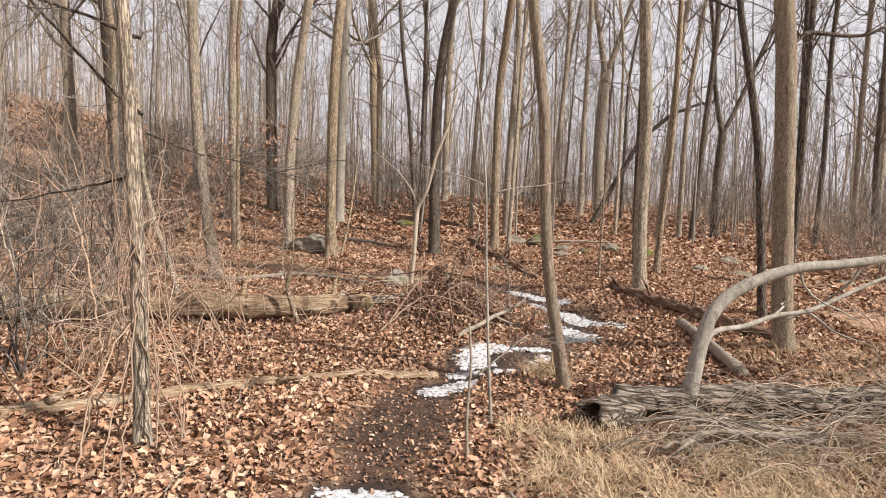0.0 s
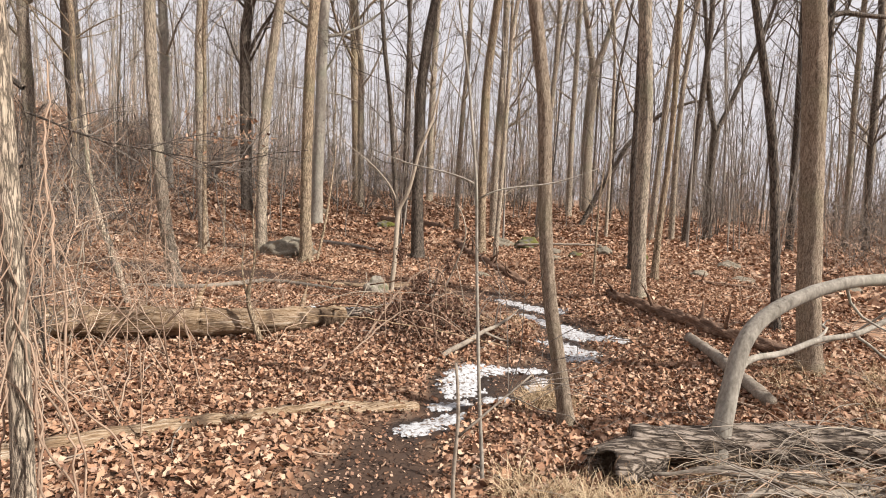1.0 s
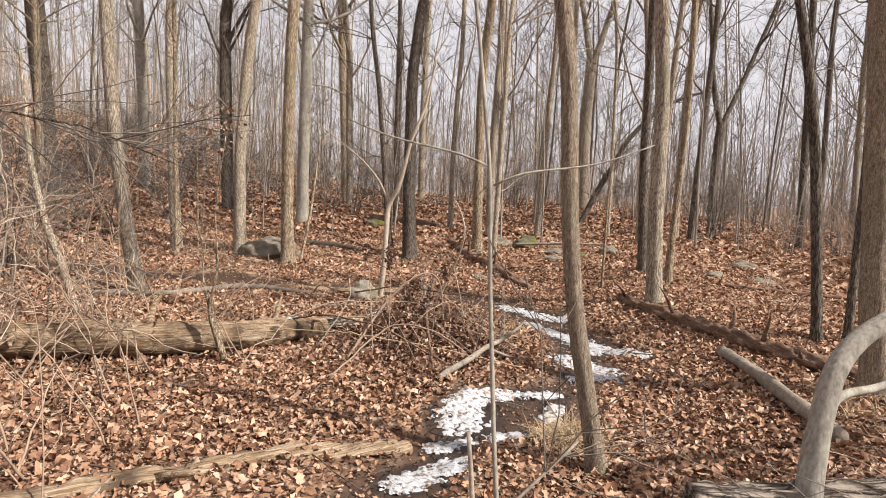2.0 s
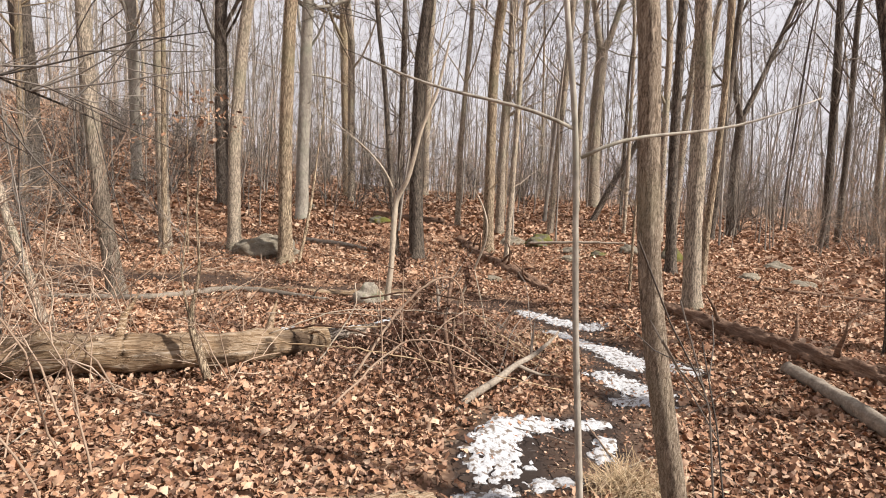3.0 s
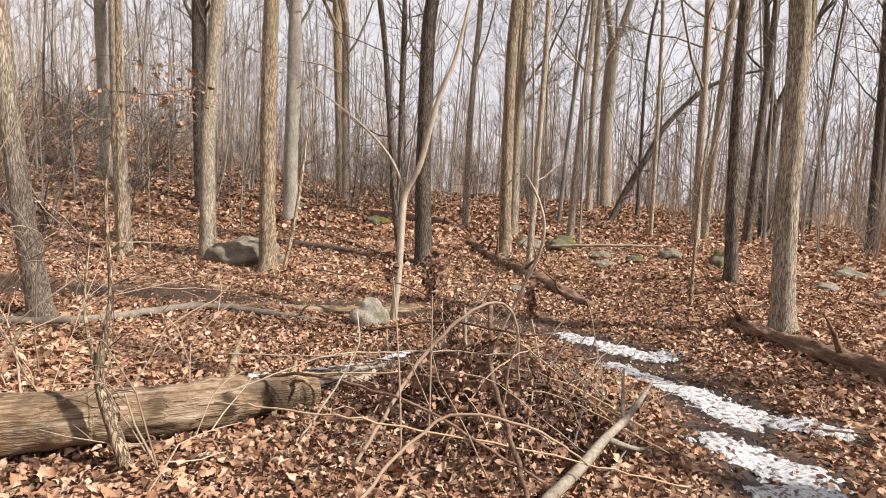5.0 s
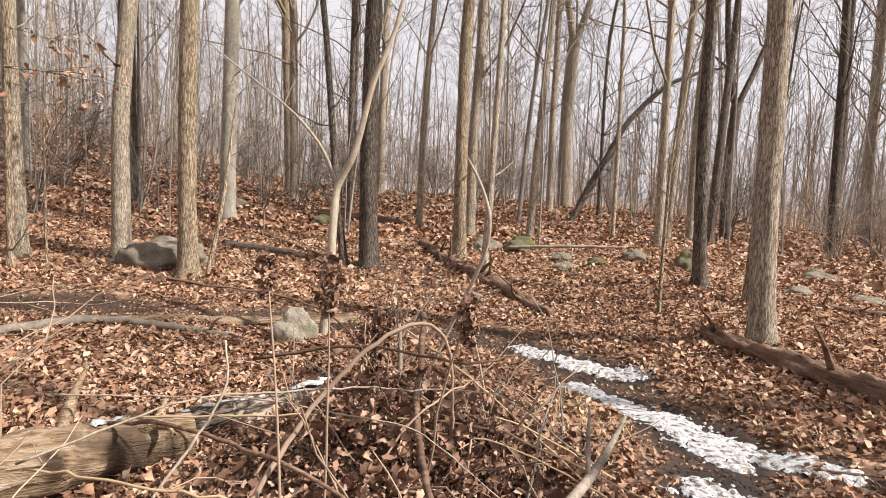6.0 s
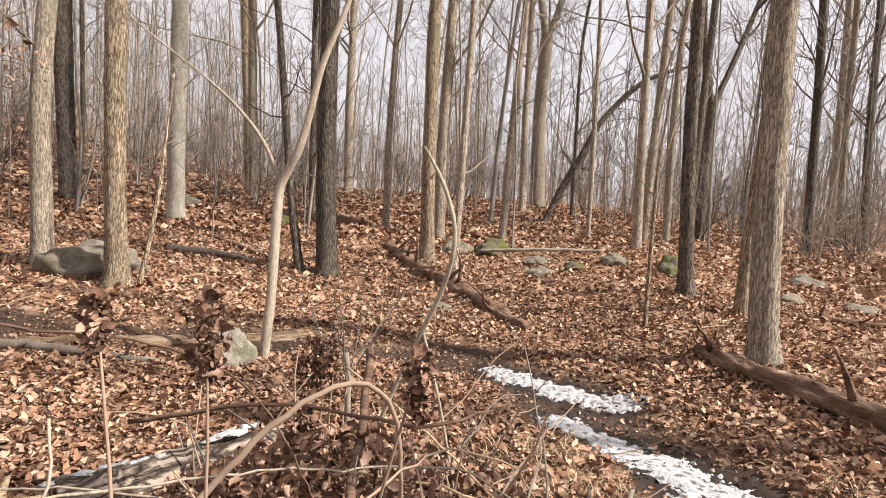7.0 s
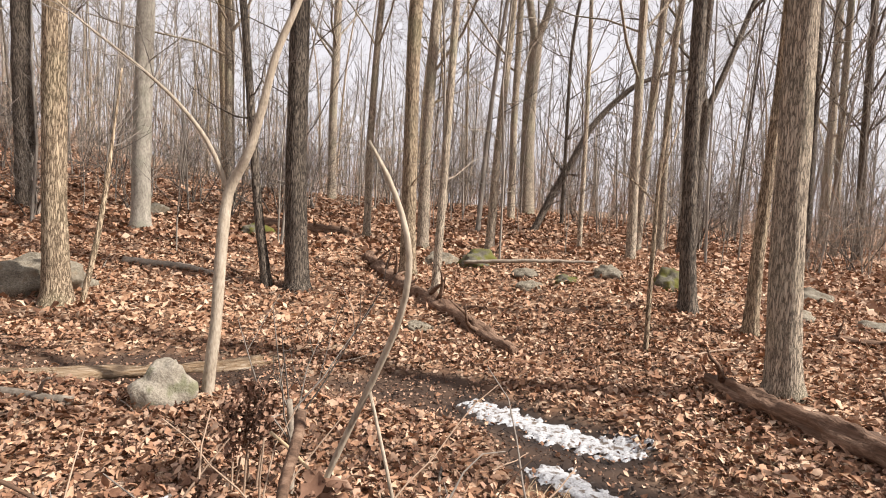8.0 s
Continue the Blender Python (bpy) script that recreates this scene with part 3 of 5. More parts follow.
# ---- the trees that stand near ----
# base x, y; then rows of offset and radius; height; bark; words
NEAR_TREES = [
    ("front_tree", 1.21, 5.0, [(0, 0, 0, .066), (-.1, .03, .47, .064), (-.23, .06, 1.09, .06), (-.3, .1, 1.87, .058), (-.32, .13, 2.55, .058), (-.43, .16, 3.01, .058), (-.5, .18, 3.58, .052)],
     9, BARK_PLATED, "slender crooked tree with furrowed grey-brown bark beside the path"),
    ("tree", -1.78, 3.26, [(0, 0, 0, .055), (-.02, .03, .68, .052), (-.05, .05, 1.38, .047), (-.1, .08, 2.08, .046), (-.14, .1, 2.77, .042)],
     8, BARK_GREY, "slim grey tree wrapped in dry vines at its foot"),
    ("tree", 3.78, 6.0, [(0, 0, 0, .12), (-.08, .03, .71, .118), (-.16, .08, 1.95, .113), (-.25, .12, 3.19, .113), (-.33, .15, 3.81, .106)],
     15, BARK_PLATED, "straight tree with rough furrowed brown bark and crooked low limbs"),
    ("tree", 4.44, 7.64, [(0, 0, 0, .062), (-.2, .08, 2.02, .06), (-.34, .1, 2.79, .058), (-.55, .15, 3.71, .05), (-.68, .2, 4.32, .047)],
     10, BARK_DARK, "thin dark leaning tree behind a rough trunk"),
    ("tree", 4.75, 7.6, [(0, 0, 0, .05), (.0, .05, 2.0, .045), (-.05, .1, 4.0, .04)], 9, BARK_DARK, "thin dark straight young tree"),
    ("tree", -3.89, 9.56, [(0, 0, 0, .12), (-.19, .05, .98, .106), (-.37, .1, 2.49, .1), (-.45, .15, 3.48, .096)],
     13, BARK_GREY, "grey-brown tree leaning a little with mossy bark"),
    ("tree", -4.75, 12.8, [(0, 0, 0, .125), (-.09, .06, 1.35, .112), (-.18, .15, 4.21, .1)], 14, BARK_GREY, "pale grey tree on the leafy slope"),
    ("tree", -3.65, 13.17, [(0, 0, 0, .143), (-.05, .08, 1.92, .122), (.09, .15, 3.96, .12), (.15, .2, 4.47, .115)], 15, BARK_GREY, "grey tree beside a half-buried boulder"),
    ("tree", -5.56, 18.06, [(0, 0, 0, .19), (-.11, .1, 2.36, .186), (-.18, .2, 5.3, .178)], 18, BARK_DARK, "dark brown straight tree with shaggy bark"),
    ("tree", -2.5, 12.4, [(0, 0, 0, .15), (-.04, .03, .81, .124), (-.06, .08, 2.5, .122), (-.04, .12, 4.37, .118)], 16, BARK_WARM, "warm brown tree with a flared foot beside a boulder"),
    ("tree", -3.25, 17.1, [(0, 0, 0, .185), (-.02, .06, 1.48, .177), (-.01, .12, 3.35, .17), (-.01, .15, 4.23, .165)], 19, BARK_SMOOTH, "tall pale grey tree with smooth bark"),
    ("tree", -2.9, 23.2, [(0, 0, 0, .22), (-.18, .1, 2.94, .2), (-.4, .3, 6.99, .19)], 20, BARK_WARM, "tall straight brown tree up the slope"),
    ("tree", -9.67, 16.73, [(0, 0, 0, .25), (-.15, .1, 2.18, .26), (-.35, .2, 4.29, .25), (-.47, .3, 5.19, .24)], 18, BARK_DARK, "thick dark tree with shaggy bark and vines"),
    ("tree", -.23, 13.4, [(0, 0, 0, .165), (-.07, .05, 1.31, .143), (-.1, .15, 3.74, .127), (-.02, .2, 4.8, .117)], 16, BARK_DARK, "dark tree with rough plated bark"),
    ("tree", -.6, 13.46, [(0, 0, 0, .07), (-.12, .03, .75, .063), (-.23, .08, 1.8, .056), (-.41, .15, 3.54, .049)], 10, BARK_DARK, "slender dark tree leaning beside a larger trunk"),
    ("tree", 1.27, 14.4, [(0, 0, 0, .138), (-.04, .05, 1.01, .122), (-.09, .12, 3.25, .113), (-.08, .15, 4.15, .113)], 17, BARK_WARM, "straight brown tree behind a fallen trunk"),
    ("tree", 1.8, 16.8, [(0, 0, 0, .13), (-.04, .08, 1.92, .114), (.01, .12, 3.85, .108), (.04, .15, 4.75, .102)], 16, BARK_GREY, "straight grey-brown tree standing close to another"),
    ("tree", 1.5, 13.3, [(0, 0, 0, .062), (.03, .05, 1.25, .058), (.06, .1, 2.7, .054), (.08, .15, 3.78, .051)], 11, BARK_GREY, "slender grey tree growing beside the fallen trunk"),
    ("tree", 3.05, 16.6, [(0, 0, 0, .1), (.06, .08, 2.05, .082), (.14, .12, 3.7, .078), (.2, .16, 4.8, .076)], 15, BARK_GREY, "slender grey tree leaning a little behind mossy stones"),
    ("tree", .78, 17.7, [(0, 0, 0, .088), (-.02, .08, 1.94, .081), (.04, .12, 3.89, .075), (.1, .15, 4.81, .07)], 14, BARK_GREY, "slender tree on the slope"),
    ("tree", 5.2, 17.4, [(0, 0, 0, .06), (-.01, .1, 2.2, .054), (-.08, .2, 5.1, .047)], 12, BARK_GREY, "thin straight young tree"),
    ("tree", 5.5, 23.5, [(0, 0, 0, .135), (-.06, .2, 3.3, .12), (-.04, .4, 7.0, .11)], 17, BARK_GREY, "tall slender tree near the crest"),
    ("tree", 3.42, 9.6, [(0, 0, 0, .134), (-.04, .02, .32, .126), (-.08, .06, 1.2, .118), (-.08, .1, 2.02, .116), (-.085, .11, 2.1, .126), (-.09, .12, 2.2, .114), (-.08, .14, 2.79, .11)],
     15, BARK_GREY, "stout grey tree with a swollen ring on its trunk"),
    ("tree", 4.15, 10.9, [(0, 0, 0, .078), (.02, .04, .8, .063), (.08, .08, 1.75, .058), (.13, .12, 2.8, .052)], 11, BARK_WARM, "leaning young tree behind a stout trunk"),
    ("tree", 4.05, 11.75, [(0, 0, 0, .108), (-.06, .04, .8, .088), (-.11, .1, 2.05, .086), (-.13, .15, 3.6, .078)], 14, BARK_DARK, "grey-brown tree with a dark foot and a flared base"),
    ("tree", 5.4, 15.6, [(0, 0, 0, .1), (-.04, .1, 2.2, .09), (-.08, .2, 4.7, .08)], 14, BARK_GREY, "straight slim grey tree"),
    ("tree", 7.4, 18.0, [(0, 0, 0, .1), (-.04, .1, 2.4, .093), (.01, .2, 4.6, .082), (.12, .25, 5.6, .076)], 14, BARK_GREY, "slim grey tree leaning slightly"),
    ("tree", -2.57, 21.6, [(0, 0, 0, .14), (-.1, .1, 2.39, .131), (-.2, .2, 5.29, .124)], 17, BARK_GREY, "straight tree up the slope"),
    ("tree", -.15, 27.8, [(0, 0, 0, .19), (-.08, .1, 3.14, .169), (-.05, .3, 7.35, .158)], 18, BARK_GREY, "straight tree on the crest"),
    ("tree", 13.4, 20.6, [(0, 0, 0, .115), (.02, .1, 3.2, .1), (-.04, .3, 7.2, .09)], 16, BARK_DARK, "tall dark tree among brush"),
    ("tree", 20.5, 27.3, [(0, 0, 0, .21), (-.05, .2, 5.4, .19), (-.03, .5, 10, .17)], 19, BARK_GREY, "tall straight tree far down the slope"),
    ("tree", 15.8, 21.0, [(0, 0, 0, .14), (-.2, .1, 3.5, .125), (-.23, .3, 7.7, .11)], 17, BARK_DARK, "tall dark tree beyond the brush"),
    ("tree", 15.3, 21.4, [(0, 0, 0, .12), (-.13, .2, 4.9, .11), (-.11, .4, 9.2, .1)], 17, BARK_GREY, "tall grey tree beyond the brush"),
    ("tree", 7.6, 17.5, [(0, 0, 0, .11), (.12, .1, 3.05, .1), (.3, .25, 6.35, .085)], 13, BARK_DARK, "slim dark tree leaning"),
    ("tree", 6.6, 17.6, [(0, 0, 0, .11), (.12, .1, 2.95, .1), (.31, .25, 6.3, .087)], 13, BARK_GREY, "slim grey tree leaning"),
    ("tree", 10.9, 17.7, [(0, 0, 0, .12), (-.15, .1, 4.2, .11), (-.28, .25, 7.7, .1)], 15, BARK_DARK, "straight dark tree above low brush"),
    ("tree", -4.5, 12.2, [(0, 0, 0, .05), (-.03, .05, 1.74, .045), (-.05, .1, 3.66, .04)], 9, BARK_WARM, "thin young tree beside a grey trunk"),
    ("tree", -8.68, 19.7, [(0, 0, 0, .177), (-.09, .1, 2.73, .17), (-.3, .2, 6.63, .157)], 18, BARK_SMOOTH, "pale smooth tree up the slope"),
    ("tree", -11.5, 17.4, [(0, 0, 0, .19), (-.15, .1, 3.12, .174), (-.3, .2, 5.71, .157)], 17, BARK_GREY, "grey tree on the brushy slope"),
    ("tree", -9.0, 15.4, [(0, 0, 0, .09), (-.09, .1, 2.45, .085), (-.15, .2, 4.5, .08)], 12, BARK_WARM, "thin tree beside a thick dark trunk"),
]
for i, (name, x, y, line, height, bark, words) in enumerate(NEAR_TREES):
    d = math.hypot(x, y - 4)
    tree("tree", x, y, line, height, bark, words, 100 + i, limbs=9 if d < 9 else 16, kids=(4, 2) if d < 9 else (5, 4),
         first=0.5 if d < 11 else 0.3, sides=18 if d < 9 else 12, low=0 if d < 9 else 3,
         furrow=0 if d > 9.5 else min(.007, line[0][3] * (.018 if line[0][3] < .06 else .045 if bark is BARK_GREY else .07)))


def forked_tree(x, y, size, limb_length, mat, words, seed):
    """A tree that parts into two rising limbs."""
    rng = np.random.default_rng(seed)
    ob = thing("tree", x, y, zat(x, y), words, "tree")
    t = Tubes()
    t.add(np.array([(0, 0, -.2), (0, 0, 0), (-.12, .1, 2), (-.17, .1, 4), (-.09, .1, 6.4)]) * size, np.array([.34, .29, .25, .24, .24]) * size, 12, .03, rng)
    part("trunk", t.mesh("trunk", mat), ob)
    small = Tubes()
    for way, r in (((-.16, .05, 1), .16), ((.36, -.05, 1), .15)):
        limb = Tubes()
        line = bend(rng, np.array((-.09, .1, 6.2)) * size, way, limb_length, 9, .06, .03)
        limb.add(line, np.linspace(r * size, .03, len(line)), 8, .03, rng)
        for j in range(16):
            k = rng.integers(2, len(line) - 1)
            branch(limb, small, rng, line[k], side_way(rng, line[k + 1] - line[k], rng.uniform(.5, 1.1)), rng.uniform(1.2, 3.2), .04 * size ** .5, 0, (5, 4))
        part("limb", limb.mesh("limb", mat), ob)
    tagged(part("spray", small.mesh("spray", TWIG), ob, "fine bare twigs"), kind="stuff")


forked_tree(7.0, 26.5, 1.0, 8.5, BARK_GREY, "tall grey tree forking into two rising limbs", 77)
forked_tree(9.1, 19.2, .55, 8.0, BARK_DARK, "dark tree forking low into two crooked limbs", 78)


# ---- the wood behind: trees of a few kinds, copied ----
def wood():
    rng = np.random.default_rng(11)
    kinds = []
    for k in range(8):
        r = rng.uniform(0.04, 0.09)
        h = rng.uniform(12, 18)
        s = rng.normal(0, 0.12, 4)
        kinds.append(tree("tree", 0, 300 + 4 * k, [(0, 0, 0, r), (s[0], s[1], 2.5, r * .9), (s[0] + s[2], s[1] + s[3], 5.5, r * .78)], h,
                          [BARK_FAR, BARK_GREY, BARK_DARK, BARK_WARM][k % 4], "bare tree standing in the leafless wood", 300 + k, limbs=16, kids=(6, 3), first=.25, spread=(.6, 1.35), reach=.3, sway=.05, sides=7,
                          group="trees of the wood", low=3, rough=0.0))
    taken = [(t[1], t[2]) for t in NEAR_TREES] + [(7.0, 26.5), (9.1, 19.2)]
    made = 0
    for _ in range(9000):
        if made >= 128:
            break
        # the last eight, unseen behind the camera, are added for shade and enclosure
        back = made >= 120
        y = rng.uniform(-28, -3) if back else 17 + 55 * rng.random() ** 1.1
        x = rng.uniform(-28, 28) if back else rng.uniform(-0.85, 0.95) * (y + 4)
        if min(math.hypot(x - a, y - b) for a, b in taken) < (1.5 if y < 40 else 1.8):
            continue
        taken.append((x, y))
        s = rng.uniform(.7, 1.15)
        m = pose(x, y, zat(x, y) - .05, rng.normal(0, 1.0), rng.normal(0, 1.0), rng.uniform(0, 360)) @ Matrix.Diagonal((s * rng.uniform(.8, 1.2), s, s, 1))
        k = kinds[rng.integers(len(kinds))]
        if made < len(kinds):
            kinds[made].matrix_basis = m
        else:
            c = copy_thing(k, m)
            c.matrix_basis = m
        made += 1
    # beyond: so many that nobody could count them
    far, fine = Tubes(), Tubes()
    for _ in range(560):
        a = rng.uniform(-.95, 1.0)
        d = rng.uniform(58, 130)
        x, y = d * math.sin(a), d * math.cos(a)
        z = max(zat(x, y), -3.5) - .5
        h, r = rng.uniform(11, 19), rng.uniform(.05, .16)
        line = bend(rng, (x, y, z), (rng.normal(0, .05), rng.normal(0, .05), 1), h, 5, .035, .03)
        far.add(line, np.linspace(r, .03, 6), 4)
        for _ in range(8):
            k = rng.integers(1, 5)
            w = side_way(rng, line[k + 1] - line[k], rng.uniform(.35, .9))
            b = bend(rng, line[k] + (line[k + 1] - line[k]) * rng.random(), w, rng.uniform(1.5, 5), 3, .2, .15)
            fine.add(b, np.linspace(r * .3, .012, 4), 3)
            for _ in range(2):
                q = rng.integers(1, 3)
                fine.add(bend(rng, b[q], side_way(rng, b[q + 1] - b[q], .7), rng.uniform(.6, 2), 2, .2, .1), np.array((.02, .014, .008)), 3)
    # thin young stems that fill the wood
    stems, sprays = Tubes(), Tubes()
    for _ in range(820):
        y = 15 + 50 * rng.random() ** 1.15
        x = rng.uniform(-1.0, 0.95) * (y + 5)
        if rng.random() < 0.4 and abs(x - 1) < 5 and y < 24:
            continue
        h = rng.uniform(2.0, 9) if rng.random() < .7 else rng.uniform(1, 2.5)
        r = .005 + .0028 * h * rng.uniform(.6, 1.3)
        line = bend(rng, (x, y, zat(x, y) - .05), (rng.normal(0, .05), rng.normal(0, .05), 1), h, 5, .06, .04)
        stems.add(line, np.linspace(r, .006, 6), 4)
        for _ in range(int(4 + h * 1.1)):
            k = rng.integers(1, 5)
            b = bend(rng, line[k] + (line[k + 1] - line[k]) * rng.random(), side_way(rng, line[k + 1] - line[k], rng.uniform(.4, 1.1)), rng.uniform(.4, 1.5), 3, .22, .1)
            sprays.add(b, np.array((r * .4 + .002, .006, .0045, .003)), 3)
            sprays.add(bend(rng, b[1], side_way(rng, b[2] - b[1], .7), rng.uniform(.2, .7), 2, .2, .1), np.array((.005, .004, .0025)), 3)
    # low brown brush that closes the view between the far trunks
    scrub = Tubes()
    for _ in range(900):
        a, d = rng.uniform(-.95, 1.0), rng.uniform(27, 62)
        x, y = d * math.sin(a), d * math.cos(a)
        h = rng.uniform(1.2, 4.2)
        line = bend(rng, (x, y, zat(x, y) - .05), (rng.normal(0, .2), rng.normal(0, .2), 1), h, 3, .12, .02)
        scrub.add(line, np.linspace(.02, .009, 4), 3)
        for _ in range(7):
            k = rng.integers(0, 3)
            scrub.add(bend(rng, line[k] + (line[k + 1] - line[k]) * rng.random(), side_way(rng, line[k + 1] - line[k], rng.uniform(.5, 1.2)), rng.uniform(.5, 1.6), 2, .25, .08), np.array((.011, .009, .006)), 3)
    tagged(new("far_brush", scrub.mesh("far_brush", CANE)), "low brown leafless brush between far trunks", "brush", "", "stuff")
    tagged(new("thicket_stems", stems.mesh("thicket_stems", BARK_FAR)), "thin bare stems of young trees filling the wood", "thicket", "", "stuff")
    tagged(new("thicket_twigs", sprays.mesh("thicket_twigs", TWIG)), "fine bare twigs of the thicket", "thicket", "", "stuff")
    tagged(new("far_wood_trunks", far.mesh("far_wood_trunks", BARK_FAR)), "hazy grey trunks of the far leafless wood", "woods", "", "stuff")
    tagged(new("far_wood_branches", fine.mesh("far_wood_branches", TWIG)), "fine bare branches of the far wood", "woods", "", "stuff")


wood()


# ---- fallen leaves ----
def leaf_kinds(rng, count, rows):
    """Lobed leaves, each curled and folded in its own way: rows of three corners."""
    out = []
    wide = {5: (.05, .36, .24, .3, .03), 3: (.12, .36, .08)}[rows]
    for _ in range(count):
        w = rng.uniform(.55, 1.1)
        t = np.linspace(0, 1, rows)
        curl, fold, twist = rng.normal(0, 1.8), rng.uniform(-.3, 1.0), rng.uniform(-.7, .7)
        half = np.array(wide) * w
        p = np.zeros((rows, 3, 3))
        ang = curl * (t - .5)
        bow = np.sin(ang) / curl if abs(curl) > .05 else t - .5
        sag = (1 - np.cos(ang)) / curl if abs(curl) > .05 else np.zeros(rows)
        for j, side in enumerate((-1, 0, 1)):
            x = side * half * rng.uniform(.75, 1.2, rows)
            p[:, j] = np.column_stack([x * math.cos(fold), bow + np.abs(side) * rng.normal(.05, .05, rows), sag + np.abs(x) * math.sin(fold) + twist * x * (t - .5)])
        p[..., 2] += rng.normal(0, .04, (rows, 3))
        out.append(p.reshape(-1, 3))
    f = [(i * 3 + j, i * 3 + j + 1, i * 3 + j + 4, i * 3 + j + 3) for i in range(rows - 1) for j in range(2)]
    return np.array(out), np.array(f)


LEAF_KINDS, LEAF_FACES = leaf_kinds(np.random.default_rng(3), 40, 5)
FAR_KINDS, FAR_FACES = leaf_kinds(np.random.default_rng(4), 40, 3)


def leaves_mesh(name, xyz, size, tilt, rng, mat, simple=False):
    n = len(xyz)
    if simple:
        kinds = np.array([[(-.4, -.5, 0), (.4, -.5, .1), (.5, .5, 0), (-.4, .5, .15)], [(-.5, -.3, .15), (.2, -.5, 0), (.5, .4, .15), (-.2, .5, 0)]])
        faces = np.array([(0, 1, 2, 3)])
    else:
        kinds, faces = (FAR_KINDS, FAR_FACES) if simple is None else (LEAF_KINDS, LEAF_FACES)
    k = rng.integers(0, len(kinds), n)
    p = kinds[k] * (size * rng.uniform(.5, 1.4, n))[:, None, None]
    a, b, c = rng.uniform(0, 6.283, n), rng.normal(0, tilt, n), rng.normal(0, tilt, n)
    # tilt about x and y, then turn about z
    y = p[..., 1] * np.cos(b)[:, None] - p[..., 2] * np.sin(b)[:, None]
    z = p[..., 1] * np.sin(b)[:, None] + p[..., 2] * np.cos(b)[:, None]
    x = p[..., 0] * np.cos(c)[:, None] + z * np.sin(c)[:, None]
    z = -p[..., 0] * np.sin(c)[:, None] + z * np.cos(c)[:, None]
    v = np.stack([x * np.cos(a)[:, None] - y * np.sin(a)[:, None], x * np.sin(a)[:, None] + y * np.cos(a)[:, None], z], -1)
    lift = -z.min(1)
    v += xyz[:, None]
    v[..., 2] += (lift * .6)[:, None]
    m = p.shape[1]
    f = (faces[None] + (np.arange(n) * m)[:, None, None]).reshape(-1, faces.shape[1])
    return mesh_from(name, v.reshape(-1, 3), [f], True, mat)


def leaf_litter():
    rng = np.random.default_rng(21)

    def scatter(x0, x1, y0, y1, per_m2):
        n = int((x1 - x0) * (y1 - y0) * per_m2)
        return rng.uniform(x0, x1, n), rng.uniform(y0, y1, n)

    for name, box, per, size, simple in (("fallen_leaves", (-5.5, 5.5, 2.0, 5.2), 920, .066, False), ("fallen_leaves", (-5.5, 5.5, 5.2, 8.4), 920, .066, False),
                                         ("fallen_leaves", (-6.5, 6.5, 8.4, 12), 880, .062, None), ("fallen_leaves", (-9, 9, 12, 16), 360, .078, None), ("fallen_leaves", (-14, 15, 16, 23), 300, .082, True),
                                         ("fallen_leaves", (-24, 28, 23, 38), 80, .1, True), ("fallen_leaves", (-14, -6.5, 5, 16), 160, .085, True), ("fallen_leaves", (6.5, 14, 5, 16), 160, .085, True),
                                         ("leaf_scraps", (-2.6, 3.2, 1.5, 11.5), 800, .03, True)):
        x, y = scatter(*box, per)
        trod = path_mask(x, y)
        wet = np.full(x.shape, -1.0)
        if box[3] < 12:
            for bands in SNOW_BANDS:
                wet = np.maximum(wet, snow_amount(x, y, bands))
        keep = ((rng.random(len(x)) > trod * .8) | (name == "leaf_scraps")) & ((wet < -.75) | (rng.random(len(x)) < .2))
        patch = .5 + .5 * np.sin(x * 1.7 + np.sin(y * 1.3)) * np.sin(y * 1.9 + np.sin(x * 1.1))
        keep &= rng.random(len(x)) < (.6 + .4 * patch) * np.where(np.abs(x) < 1.1 + .8 * y, 1, .3)
        x, y = x[keep], y[keep]
        s = size * (1 - .45 * path_mask(x, y))
        z = surface(x, y) + rng.uniform(-.006, .026, len(x)) * (1 - .7 * path_mask(x, y)) + .002
        ob = new(name, leaves_mesh(name, np.column_stack([x, y, z]), s, .5, rng, LEAF_DARK if name == "leaf_scraps" else LEAF, simple))
        tagged(ob, "curled dry brown leaves covering the forest floor", "fallen leaves", "", "stuff")


leaf_litter()


# ---- old snow on the path ----
def snow_patch(bands):
    a = np.array([p for b in bands for p in b[:2]])
    w = max(b[2] for b in bands) * 2
    xs, ys = np.arange(a[:, 0].min() - w, a[:, 0].max() + w, .014), np.arange(a[:, 1].min() - w, a[:, 1].max() + w, .014)
    gx, gy = np.meshgrid(xs, ys)
    f = snow_amount(gx, gy, bands) + np.random.default_rng(8).normal(0, .09, gx.shape)
    z = surface(gx, gy) + .006 + .014 * sm(-.1, .45, f) - .012 * sm(0, .25, -f)
    on = f > 0
    cell = on[:-1, :-1] | on[1:, :-1] | on[:-1, 1:] | on[1:, 1:]
    k = len(xs)
    i = (np.arange(len(ys) - 1)[:, None] * k + np.arange(k - 1)[None])[cell]
    q = np.stack([i, i + 1, i + k + 1, i + k], 1)
    used = np.unique(q)
    back_ = np.zeros(gx.size, int)
    back_[used] = np.arange(len(used))
    me = mesh_from("snow_patch", np.stack([gx, gy, z], -1).reshape(-1, 3)[used], [back_[q]], True, SNOW)
    tagged(new("snow_patch", me), "ragged patch of old white snow on the muddy path", "snow", "snow patches")


for bands in SNOW_BANDS:
    snow_patch(bands)


